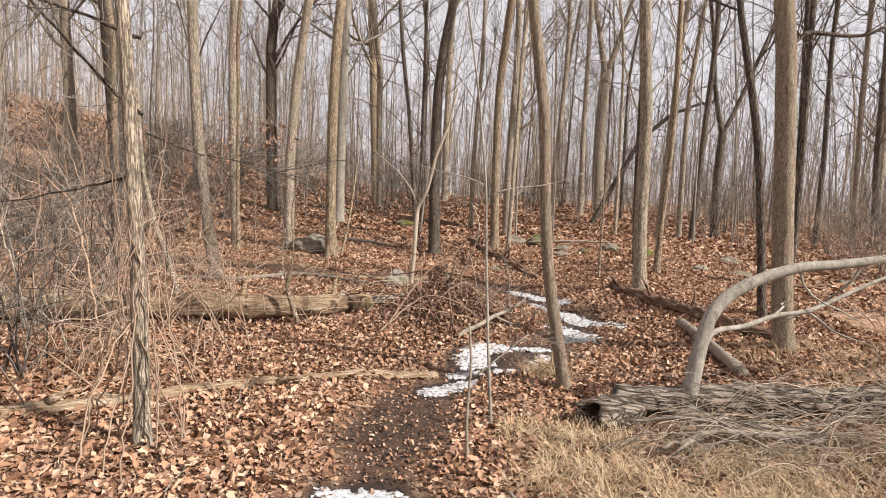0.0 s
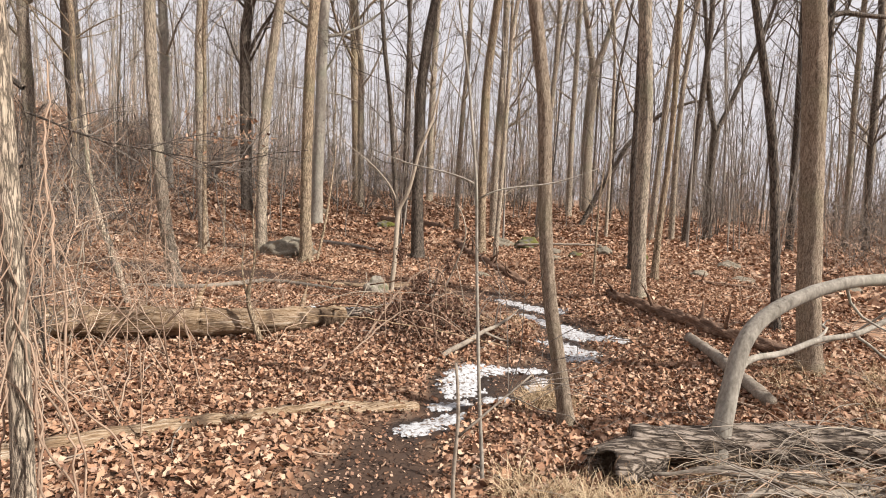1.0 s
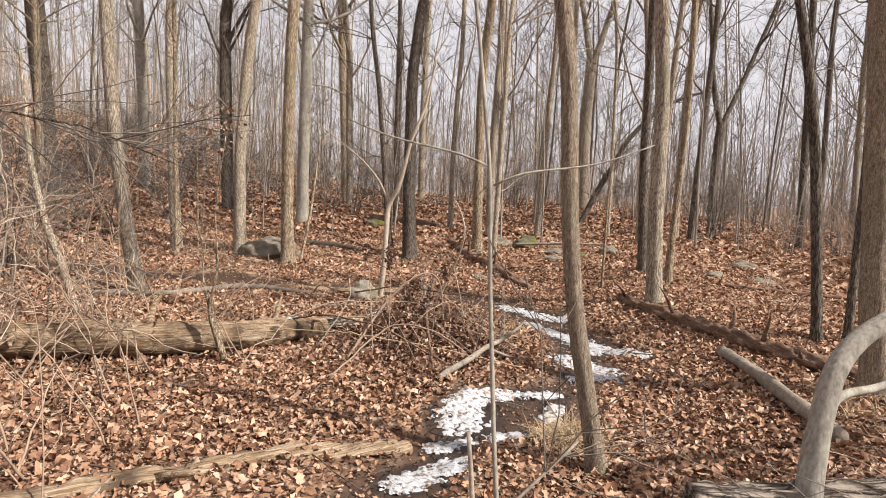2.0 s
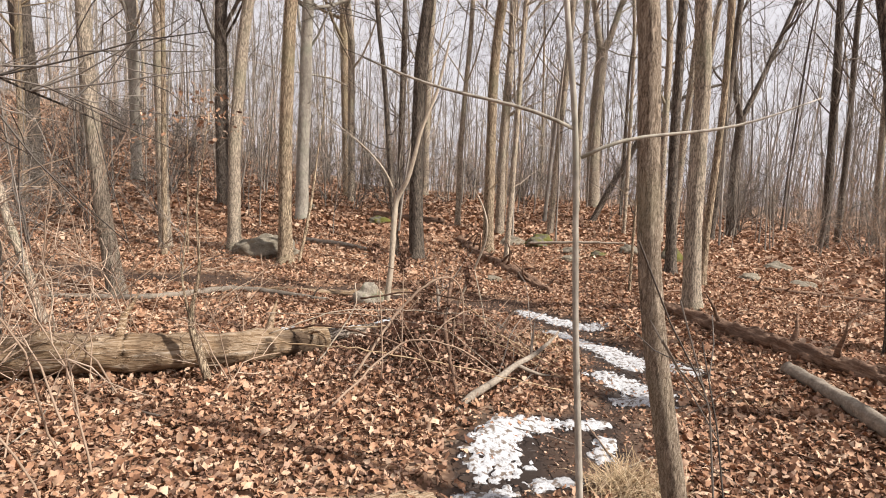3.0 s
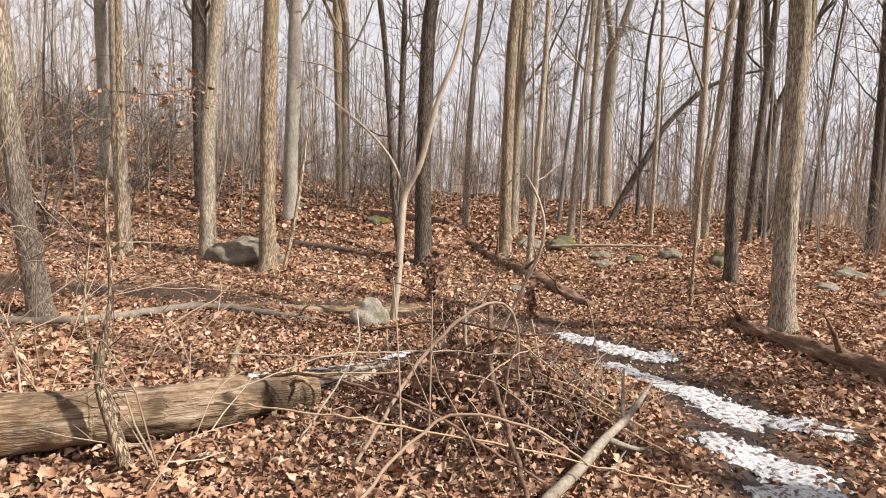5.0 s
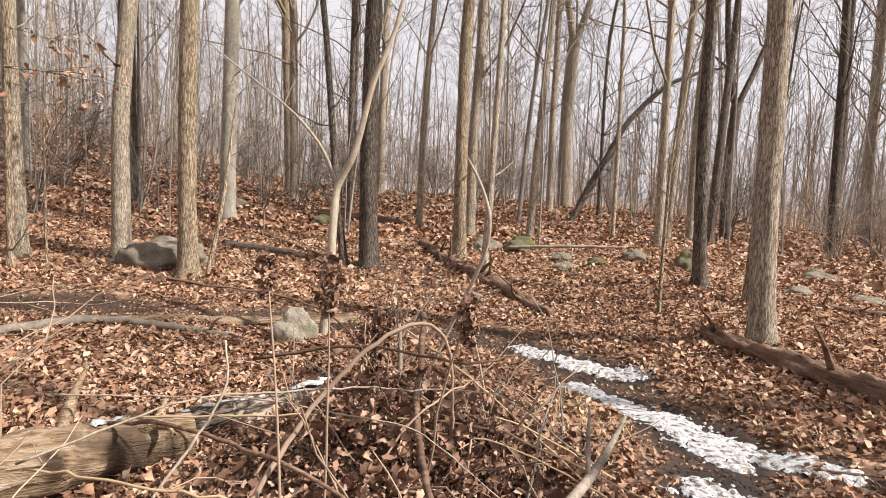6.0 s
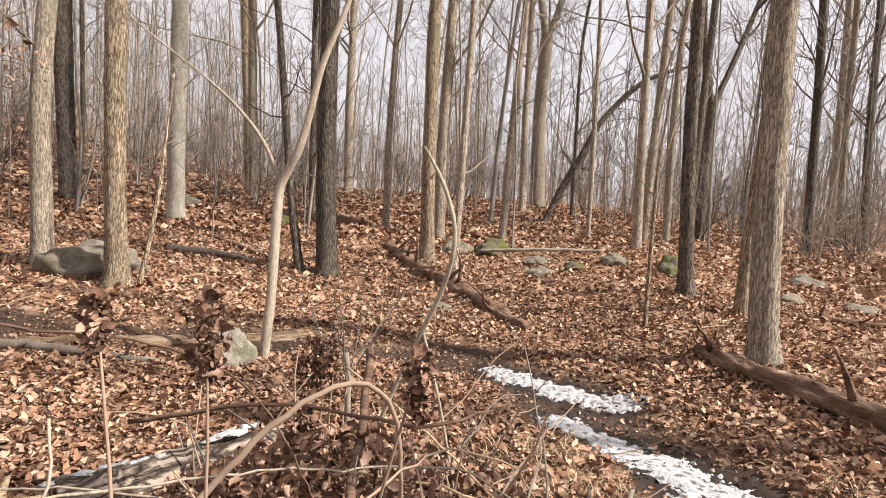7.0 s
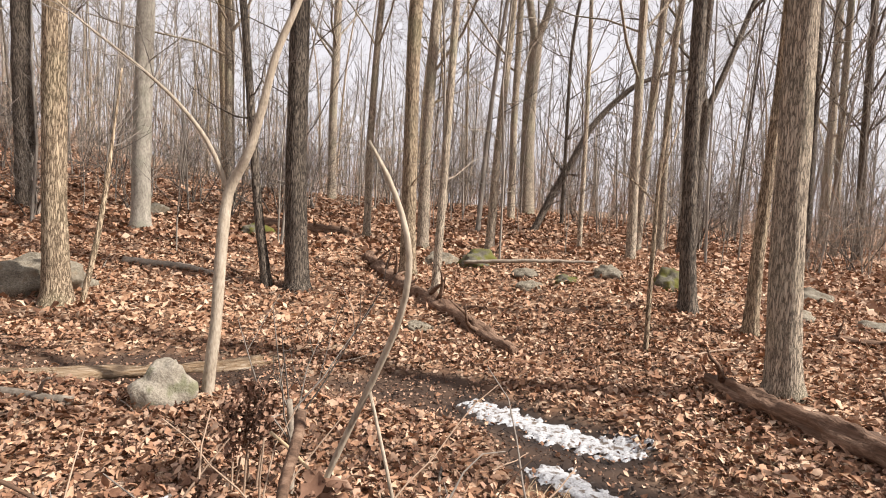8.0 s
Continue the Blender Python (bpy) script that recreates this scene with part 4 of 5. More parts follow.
# ---- fallen trunks and branches ----
def fine_line(pts, rad, step):
    pts, rad = np.asarray(pts, float), np.asarray(rad, float)
    s = np.concatenate([[0], np.cumsum(np.linalg.norm(np.diff(pts, axis=0), axis=1))])
    n = max(4, int(s[-1] / step))
    u = np.linspace(0, s[-1], n)
    line = np.stack([np.interp(u, s, pts[:, c]) for c in range(3)], 1)
    for _ in range(3):
        line[1:-1] = .25 * line[:-2] + .5 * line[1:-1] + .25 * line[2:]
    return line, np.interp(u, s, rad)


def log_thing(name, xy, rad, mat, label, category, seed, sink=.25, rough=.06, sides=14, flat=1.0, stubs=0, zs=None, step=.07):
    rng = np.random.default_rng(seed)
    x0, y0 = xy[0]
    z0 = zat(x0, y0)
    turn = math.atan2(xy[-1][1] - y0, xy[-1][0] - x0)
    c, q = math.cos(turn), math.sin(turn)
    pts = [((x - x0) * c + (y - y0) * q, (y - y0) * c - (x - x0) * q, (zat(x, y) + r * flat * (1 - 2 * sink) if zs is None else zs[i]) - z0) for i, ((x, y), r) in enumerate(zip(xy, rad))]
    line, fr = fine_line(pts, rad, step)
    line[1:-1] += rng.normal(0, .004, (len(line) - 2, 3))
    ob = thing(name, x0, y0, z0, label, category)
    ob.matrix_basis = pose(x0, y0, z0, 0, 0, math.degrees(turn))
    t = Tubes()
    t.add(line, fr, sides, rough, rng, True, flat)
    part("trunk" if category == "log" else "stem", t.mesh("trunk", mat, True), ob)
    for _ in range(stubs):
        k = rng.integers(1, len(line) - 1)
        w = side_way(rng, line[k] - line[k - 1], rng.uniform(.7, 1.4))
        w[2] = abs(w[2]) + .2
        s = Tubes()
        b = bend(rng, line[k] + w * fr[k] * .5, w, rng.uniform(.15, .5), 4, .2, 0)
        s.add(b, np.linspace(fr[k] * .3 + .006, .006, len(b)), 6, .05, rng, True)
        part("branch_stub", s.mesh("branch_stub", mat), ob)
    return ob, line, fr


ROT_LINE = [(-7.2, 5.3), (-5.2, 6.0), (-3.2, 6.74), (-2.1, 7.1), (-1.4, 7.45), (-1.0, 7.75)]
ROT_RADIUS = [.17, .165, .155, .145, .135, .115]
log_thing("fallen_log", ROT_LINE, ROT_RADIUS, ROTTEN, "long barkless rotting log bleached pale brown, lying in leaves", "log", 1, stubs=7, sides=32, rough=.06, step=.04,
          zs=[zat(x, y) + r * .85 + lift for (x, y), r, lift in zip(ROT_LINE, ROT_RADIUS, (.07, .08, .08, .05, .02, -.01))])
log_thing("fallen_log", [(-1.07, 7.98), (-.62, 8.32), (-.25, 8.68)], [.1, .085, .05], LOG_BARK, "short rotten log end with bark and snow on top", "log", 2, sink=.2, rough=.12, sides=20, step=.04)
for row in ([(-1.12, 7.97), (-.9, 8.12), (-.72, 8.24)], [(-.6, 8.34), (-.46, 8.46), (-.36, 8.57)], [(-1.55, 7.42), (-1.4, 7.5), (-1.25, 7.6)]):
    log_thing("snow_streak", row, [.012, .04, .012], SNOW, "thin streak of old snow on a rotten log", "snow", 17, flat=.3, rough=.2, step=.02,
              zs=[zat(x, y) + (.15 if row[0][0] > -1.2 else .255) for x, y in row])
log_thing("fallen_log", [(-3.6, 3.1), (-2.85, 3.68), (-1.84, 4.45), (-.8, 5.1), (0.02, 5.32)], [.1, .11, .11, .1, .07], ROTTEN,
          "flat decayed log sunk into the leaf litter", "log", 3, sink=.5, flat=.5, rough=.16, sides=18, stubs=4)
log_thing("fallen_log", [(-3.0, 10.2), (-2.2, 10.4), (-1.3, 10.75), (-.5, 10.98), (.35, 11.25)], [.1, .11, .1, .09, .07], ROTTEN,
          "flat worn log half buried across the path", "log", 4, sink=.48, flat=.5, rough=.14, sides=16)
log_thing("fallen_log", [(3.03, 9.86), (3.12, 9.25), (3.27, 8.6), (3.42, 8.05), (3.74, 6.6), (3.9, 6.3)], [.07, .085, .09, .092, .09, .07], LOG_DARK,
          "dark damp log lying beside the path", "log", 5, sink=.28, stubs=6, rough=.17, sides=24, step=.035)
log_thing("fallen_log", [(3.16, 7.25), (3.07, 6.3), (2.98, 5.3)], [.055, .062, .06], DEAD_GREY, "short grey barkless log on leaves", "log", 6, sink=.05)
log_thing("fallen_log", [(.72, 15.6), (1.0, 13.85), (1.55, 12.4), (1.9, 11.1)], [.09, .1, .095, .06], LOG_DARK,
          "dark fallen trunk with shaggy bark on the leafy slope", "log", 7, sink=.36, stubs=14, rough=.2, step=.05)
log_thing("fallen_log", [(-1.5, 18.3), (-.6, 17.9), (.4, 17.6)], [.11, .12, .1], LOG_DARK, "dark log lying up the slope", "log", 8, sink=.2, stubs=3, rough=.1)
log_thing("fallen_branch", [(-4.6, 9.15), (-3.5, 9.45), (-2.75, 10.18), (-2.4, 10.25), (-1.35, 10.02)], [.03, .04, .042, .04, .028], DEAD_GREY,
          "long grey bent branch lying on leaves", "branch", 9, sink=.05, sides=9, stubs=1)
log_thing("fallen_branch", [(-2.55, 14.3), (-1.76, 14.2), (-1.25, 13.88)], [.05, .045, .03], DEAD_GREY, "pale broken branch on the slope", "branch", 10, sink=.1, sides=8)
log_thing("fallen_branch", [(-2.3, 15.6), (-1.4, 14.5), (-1.0, 14.0)], [.03, .03, .02], LOG_DARK, "thin dark branch on the slope", "branch", 11, sink=.05, sides=7)
log_thing("fallen_branch", [(2.2, 14.9), (3.2, 14.6), (4.2, 14.4)], [.03, .03, .02], DEAD_GREY, "straight grey branch lying on stones", "branch", 12, sink=-1.5, sides=7)
log_thing("fallen_branch", [(4.5, 11.0), (5.6, 10.4), (7.0, 10.2)], [.03, .035, .03], LOG_DARK, "dark branch on the leaf litter", "branch", 13, sink=.05, sides=7, stubs=2)
log_thing("cut_log", [(1.45, 4.28), (2.2, 4.3), (3.0, 4.2), (3.9, 4.1)], [.125, .135, .13, .12], LOG_BARK, "thick log with grey plated bark under dead canes", "log", 15, sides=22,
          zs=[-.13, -.1, -.04, .03], rough=.08, step=.05)
def hollow_log():
    """The rotted-out end of the cut log: a ragged rim round a dark cavity, with torn strips of bark."""
    rng = np.random.default_rng(16)
    o = np.array((1.2, 4.02, zat(1.2, 4.02)))
    ob = thing("hollow_log", *o, "dark splintered hollow log end", "log")
    along = np.array((.86, .5, 0.04))
    along /= np.linalg.norm(along)
    across = np.array((-.5, .86, 0))
    up = np.cross(along, across)
    sides = 30
    a = np.arange(sides) * 2 * math.pi / sides
    lump = 1 + .1 * np.sin(2 * a + 1) + .07 * np.sin(5 * a) + rng.normal(0, .04, sides)
    rim = .05 * np.sin(3 * a + 2) + rng.normal(0, .025, sides)
    for name, rows, mat in (("bark", [(.42, .13), (.3, .14), (.2, .145), (.1, .145), (.0, .14), (-.02, .125), (.02, .112), (.06, .105)], LOG_BARK),
                            ("cavity", [(.04, .11), (.1, .1), (.17, .09), (.24, .07), (.28, .04), (.3, .003)], HEARTWOOD)):
        v = []
        for k, (at, r) in enumerate(rows):
            rag = rim if (name == "bark" and k > 2) or k == 0 and name == "cavity" else rim * .3
            wob = lump * (1 + rng.normal(0, .03, sides))
            v.append((at + rag)[:, None] * along + (r * wob)[:, None] * (np.cos(a)[:, None] * across + np.sin(a)[:, None] * up) + np.array((0, 0, .09)))
        i = np.arange(len(rows) - 1)[:, None] * sides + np.arange(sides)[None]
        j = np.arange(len(rows) - 1)[:, None] * sides + (np.arange(sides)[None] + 1) % sides
        part(name, mesh_from(name, np.concatenate(v), [np.stack([i, j, j + sides, i + sides], -1).reshape(-1, 4)], True, mat), ob)
    for k in range(26):
        b = rng.uniform(-.4, 3.6)
        start = along * rng.uniform(-.02, .2) + .145 * (math.cos(b) * across + math.sin(b) * up) + np.array((0, 0, .09))
        way = -along * rng.uniform(.2, 1) + across * rng.normal(0, .4) + np.array((0, 0, -rng.uniform(.1, .9)))
        t = Tubes()
        line = bend(rng, start, way, rng.uniform(.1, .26), 5, .18, -.12)
        t.add(line, np.linspace(.008, .002, len(line)), 5, .1, rng, True, .5)
        part("splinter", t.mesh("splinter", LOG_BARK if k % 2 else HEARTWOOD), ob)


hollow_log()


def arched_branch():
    ob = thing("arched_branch", 2.04, 4.28, zat(2.04, 4.28), "large smooth grey branch arching over a log pile", "branch")
    rng = np.random.default_rng(31)
    o = np.array((2.04, 4.28, zat(2.04, 4.28)))
    main = np.array([(1.98, 4.2, -.25), (2.04, 4.28, .08), (2.11, 4.35, .35), (2.18, 4.41, .55), (2.29, 4.47, .68), (2.47, 4.52, .8), (2.76, 4.58, .92), (3.02, 4.62, .985),
                     (3.28, 4.67, 1.0), (3.55, 4.71, 1.03), (3.8, 4.76, 1.07), (4.5, 4.82, 1.2), (5.2, 4.9, 1.3)]) - o
    line, fr = fine_line(main, [.066, .062, .056, .055, .053, .05, .047, .043, .041, .04, .037, .03, .02], .06)
    t = Tubes()
    t.add(line, fr, 14, .025, rng, True)
    part("limb", t.mesh("limb", BARK_SMOOTH), ob)
    fork = np.array([(2.13, 4.36, .37), (2.23, 4.42, .46), (2.52, 4.48, .48), (2.78, 4.54, .58), (3.09, 4.59, .61), (3.45, 4.66, .77), (3.8, 4.73, .92), (4.3, 4.8, 1.0)]) - o
    line, fr = fine_line(fork, [.034, .024, .022, .021, .02, .018, .014, .008], .06)
    t = Tubes()
    t.add(line, fr, 8, .03, rng)
    part("fork", t.mesh("fork", BARK_SMOOTH), ob)
    for a, w, n in (((3.0, 4.62, .95), (.3, -.1, -.9), .7), ((3.55, 4.7, .98), (-.2, -.2, -1), .8), ((3.1, 4.6, .6), (.6, -.2, -.5), .6), ((2.78, 4.54, .58), (.5, .1, .6), .5)):
        t = Tubes()
        b = bend(rng, np.array(a) - o, w, n, 6, .2, -.02)
        t.add(b, np.linspace(.012, .004, len(b)), 5)
        part("side_twig", t.mesh("side_twig", BARK_SMOOTH), ob)


arched_branch()


# ---- saplings of known shape ----
def stem_thing(name, x, y, stems, mat, label, category, seed, z=None, sides=9, fine=True):
    """stems: lists of rows of offset and radius, each a part."""
    rng = np.random.default_rng(seed)
    ob = thing(name, x, y, zat(x, y) if z is None else z, label, category)
    for i, rows in enumerate(stems):
        r = np.array(rows, float)
        line, fr = fine_line(r[:, :3], r[:, 3], .06)
        t = Tubes()
        t.add(line, fr, sides if i == 0 else 7, .03, rng, True)
        part("stem" if i == 0 else "branch", t.mesh("stem", mat), ob)
        if fine and (i or len(stems) == 1):
            tw = Tubes()
            for _ in range(7):
                k = rng.integers(len(line) // 2, len(line) - 1)
                branch(tw, tw, rng, line[k], side_way(rng, line[k + 1] - line[k], rng.uniform(.5, 1.1)), rng.uniform(.25, .7), min(.006, fr[k] * .6), 1, (3, 3), .002, .06)
            tagged(part("spray", tw.mesh("twigs", TWIG), ob, "fine bare twigs"), kind="stuff")
    return ob


stem_thing("sapling", -.58, 10.22, [
    [(0, 0, -.1, .046), (0, 0, 0, .044), (.04, .03, .51, .04), (.05, .12, 1.08, .039), (.06, .2, 1.4, .038), (.13, .18, 1.55, .035), (.21, .12, 1.67, .032), (.29, .14, 2.01, .029), (.37, .16, 2.4, .026), (.47, .17, 2.66, .024), (.56, .17, 2.9, .022), (.7, .2, 3.6, .012)],
    [(.06, .2, 1.41, .02), (.01, .2, 1.58, .017), (-.11, .19, 1.81, .015), (-.31, .25, 2.03, .013), (-.55, .31, 2.23, .011), (-.91, .4, 2.48, .008), (-1.2, .46, 2.7, .005)]],
    PALE_STEM, "pale smooth forked sapling beside a small stone", "sapling", 41)
stem_thing("sapling", .44, 3.9, [
    [(0, 0, -.08, .014), (0, 0, 0, .013), (-.05, .09, .6, .0105), (-.09, .17, 1.2, .0095), (-.12, .22, 1.78, .009), (-.2, .28, 2.4, .008), (-.32, .33, 3.1, .006), (-.4, .35, 3.6, .005)],
    [(-.12, .22, 1.77, .006), (-.22, .23, 1.82, .0055), (-.41, .24, 1.85, .005), (-.57, .25, 1.88, .004), (-.67, .26, 1.92, .0035), (-.75, .27, 1.95, .002)],
    [(-.1, .21, 1.69, .006), (-.02, .21, 1.75, .0055), (.16, .21, 1.77, .005), (.36, .21, 1.8, .004), (.6, .22, 1.9, .002)]],
    BARK_SMOOTH, "thin grey sapling with two long side branches", "sapling", 42, fine=False)
stem_thing("sapling", 3.0, 10.75, [
    [(0, 0, -.08, .024), (0, 0, 0, .023), (0, .03, .8, .021), (0, .05, 1.55, .017), (.05, .07, 2.05, .012), (.1, .1, 2.6, .006)],
    [(0, .04, 1.3, .009), (-.2, .06, 1.5, .007), (-.45, .1, 1.62, .004)], [(0, .05, 1.5, .009), (.12, .05, 1.9, .007), (.2, .06, 2.4, .004)]],
    BARK_WARM, "thin brown sapling on the leafy bank", "sapling", 43)
stem_thing("sapling", .12, 8.05, [
    [(0, 0, -.05, .01), (.06, -.02, .2, .01), (.16, -.06, .5, .0105), (.28, -.12, .82, .011), (.36, -.2, 1.05, .0105), (.38, -.24, 1.25, .01), (.33, -.18, 1.42, .008), (.3, -.16, 1.48, .008),
     (.24, -.13, 1.58, .0035)],
    [(.28, -.12, .8, .006), (.36, -.2, .5, .006), (.42, -.28, .2, .006), (.45, -.32, .0, .005)]],
    PALE_STEM, "pale twisted curving sapling growing from the brush heap", "sapling", 44)
stem_thing("sapling", -2.29, 12.45, [[(0, 0, -.05, .03), (0, 0, 0, .029), (.12, .02, .61, .028), (.2, .05, 1.19, .024), (.24, .07, 1.6, .018), (.32, .1, 2.4, .008)]],
           BARK_WARM, "thin leaning sapling at the foot of a tree", "sapling", 45)
stem_thing("dead_stick", .24, 3.25, [[(0, 0, -.1, .011), (0, .0, 0, .011), (-.02, .02, .3, .01), (.0, .04, .6, .009), (-.03, .05, .85, .006)], [(0, .03, .5, .007), (.16, .1, .62, .006), (.36, .2, .76, .004)]],
           DEAD_GREY, "dead upright stick beside the path", "stick", 46)
stem_thing("dead_stick", .1, 8.85, [[(0, 0, -.1, .02), (0, 0, 0, .019), (.0, .02, .25, .017), (-.02, .02, .46, .014)]], DEAD_GREY, "broken grey stub standing in leaves", "stick", 49)
stem_thing("sapling", -1.75, 6.86, [[(0, 0, -.1, .036), (0, 0, 0, .034), (-.1, .03, .25, .031), (-.18, .05, .46, .026), (-.16, .06, .62, .017), (-.1, .06, .85, .012), (-.14, .08, 1.4, .008), (-.05, .1, 2.1, .004)],
                                    [(-.17, .05, .5, .012), (-.26, .08, .8, .008), (-.22, .1, 1.2, .004)]],
           BARK_WARM, "crooked young stem leaning over a rotting log", "sapling", 47)
stem_thing("sapling", -3.9, 8.2, [[(0, 0, -.1, .045), (0, 0, 0, .045), (-.18, .05, .5, .042), (-.42, .1, 1.1, .038), (-.6, .15, 1.8, .032), (-.7, .2, 3.0, .02)]],
           BARK_GREY, "leaning grey sapling among canes", "sapling", 48)


stem_thing("fallen_branch", .22, 6.42, [
    [(-.04, -.05, -.03, .034), (.06, .1, .05, .032), (.2, .21, .09, .029), (.33, .36, .12, .028), (.47, .5, .19, .024), (.62, .66, .2, .021), (.76, .82, .25, .017), (.85, .93, .28, .012), (.93, 1.02, .34, .007)],
    [(.47, .5, .18, .018), (.58, .55, .13, .015), (.7, .62, .06, .013), (.8, .72, .03, .008)], [(.62, .66, .2, .012), (.64, .76, .32, .01), (.67, .84, .46, .005)]],
    DEAD_GREY, "bare grey forked branch propped on leaves", "branch", 14, fine=False)


def dark_limb():
    ob = thing("overhanging_limb", 3.52, 6.18, 3.02, "crooked dark limb growing from a rough tree", "branch")
    rng = np.random.default_rng(51)
    t = Tubes()
    line, fr = fine_line([(0, 0, 0), (.1, .02, .17), (.25, .04, .3), (.43, .05, .3), (.65, .05, .28), (.9, .06, .3), (1.2, .07, .45), (1.7, .1, .6)], [.035, .03, .026, .024, .021, .018, .014, .008], .05)
    t.add(line, fr, 8, .06, rng)
    part("limb", t.mesh("limb", BARK_DARK), ob)
    tw = Tubes()
    for _ in range(18):
        k = rng.integers(3, len(line) - 1)
        branch(tw, tw, rng, line[k], side_way(rng, line[k + 1] - line[k], rng.uniform(.6, 1.3)), rng.uniform(.3, .9), .008, 1, (3, 3), .0025, .05)
    tagged(part("spray", tw.mesh("twigs", BARK_DARK), ob), kind="stuff")


dark_limb()


def fallen_leaner():
    """The broken trunk that leans among the trees far off."""
    ob = thing("leaning_trunk", 5.2, 20.55, zat(5.2, 20.55), "dark broken trunk leaning across standing trees", "tree")
    rng = np.random.default_rng(52)
    t = Tubes()
    line, fr = fine_line([(0, 0, -.1), (.6, 0, 1.2), (1.0, 0, 1.95), (1.4, 0, 2.8), (2.0, 0, 3.5), (2.6, 0, 4.05), (3.4, -.1, 4.4), (4.2, -.1, 4.6)], [.1, .095, .09, .085, .075, .065, .05, .02], .12)
    t.add(line, fr, 9, .05, rng)
    part("trunk", t.mesh("trunk", BARK_DARK), ob)
    tw = Tubes()
    for _ in range(26):
        k = rng.integers(6, len(line) - 1)
        branch(tw, tw, rng, line[k], side_way(rng, line[k + 1] - line[k], rng.uniform(.6, 1.3)), rng.uniform(.5, 1.8), .02, 1, (3, 3), .004, -.04)
    tagged(part("spray", tw.mesh("twigs", BARK_DARK), ob), kind="stuff")


fallen_leaner()


# ---- stones ----
def rock(x, y, rx, ry, rz, mat, label, seed, turn=0.0, sink=.46):
    bm = bmesh.new()
    bmesh.ops.create_icosphere(bm, subdivisions=4, radius=1)
    off = Vector((seed * 3.7, seed * 1.3, 0))
    for v in bm.verts:
        n = v.co.copy()
        f = 1 + .3 * noise.noise(n * .9 + off) + .2 * noise.noise(n * 2.1 + off) + .08 * noise.noise(n * 5 + off) + .04 * noise.noise(n * 12 + off)
        # broken flats
        for a in ((.7, .3, .6), (-.6, .5, .5), (.1, -.8, .5), (-.3, -.4, .9)):
            d = n.dot(Vector(a).normalized())
            if d > .8:
                f *= .8 / d
        v.co = Vector((n.x * rx, n.y * ry, n.z * rz)) * f
    me = bpy.data.meshes.new("stone")
    bm.to_mesh(me)
    bm.free()
    me.polygons.foreach_set("use_smooth", np.full(len(me.polygons), True))
    me.materials.append(mat)
    ob = tagged(new("stone", me), label, "stone")
    ob.matrix_basis = pose(x, y, zat(x, y) + rz * (1 - 2 * sink), 0, 0, turn)


rock(-.82, 10.08, .2, .15, .22, STONE_PALE, "small angular grey stone beside a sapling", 1, 20, .36)
rock(-3.0, 12.95, .62, .4, .3, STONE, "large smooth grey boulder half sunk beside a tree", 2, 8, .38)
rock(1.9, 15.35, .3, .22, .2, STONE, "grey stone on the slope", 3)
rock(2.5, 15.2, .36, .26, .24, MOSSY, "dark mossy stone on the slope", 4, 30)
rock(3.0, 14.2, .24, .2, .1, STONE, "low flat grey stone among leaves", 5, 60)
rock(2.85, 13.5, .2, .15, .1, STONE, "low grey stone among leaves", 6)
rock(3.35, 13.55, .22, .17, .09, MOSSY, "low stone covered in green moss", 7, 40)
rock(4.0, 13.6, .26, .2, .15, STONE, "grey stone among leaves", 8, 75)
rock(4.55, 13.0, .22, .2, .24, MOSSY, "upright mossy stone behind a sapling", 9, 10)
rock(5.3, 11.6, .2, .16, .1, STONE, "pale stone in the leaf litter", 10, 33)
rock(6.0, 11.3, .22, .18, .08, STONE, "pale flat stone in the leaf litter", 11)
rock(7.8, 10.9, .24, .2, .1, STONE, "pale stone at the edge of brush", 12, 50)
rock(6.4, 12.6, .25, .2, .15, STONE, "grey stone on the bank", 13)
rock(-1.3, 17.4, .3, .2, .16, MOSSY, "dark stone up the slope", 14, 20)
rock(-3.6, 19.0, .35, .25, .2, STONE, "grey stone up the slope", 15)
rock(1.1, 11.9, .16, .12, .08, STONE, "small pale stone beside the fallen trunk", 16)


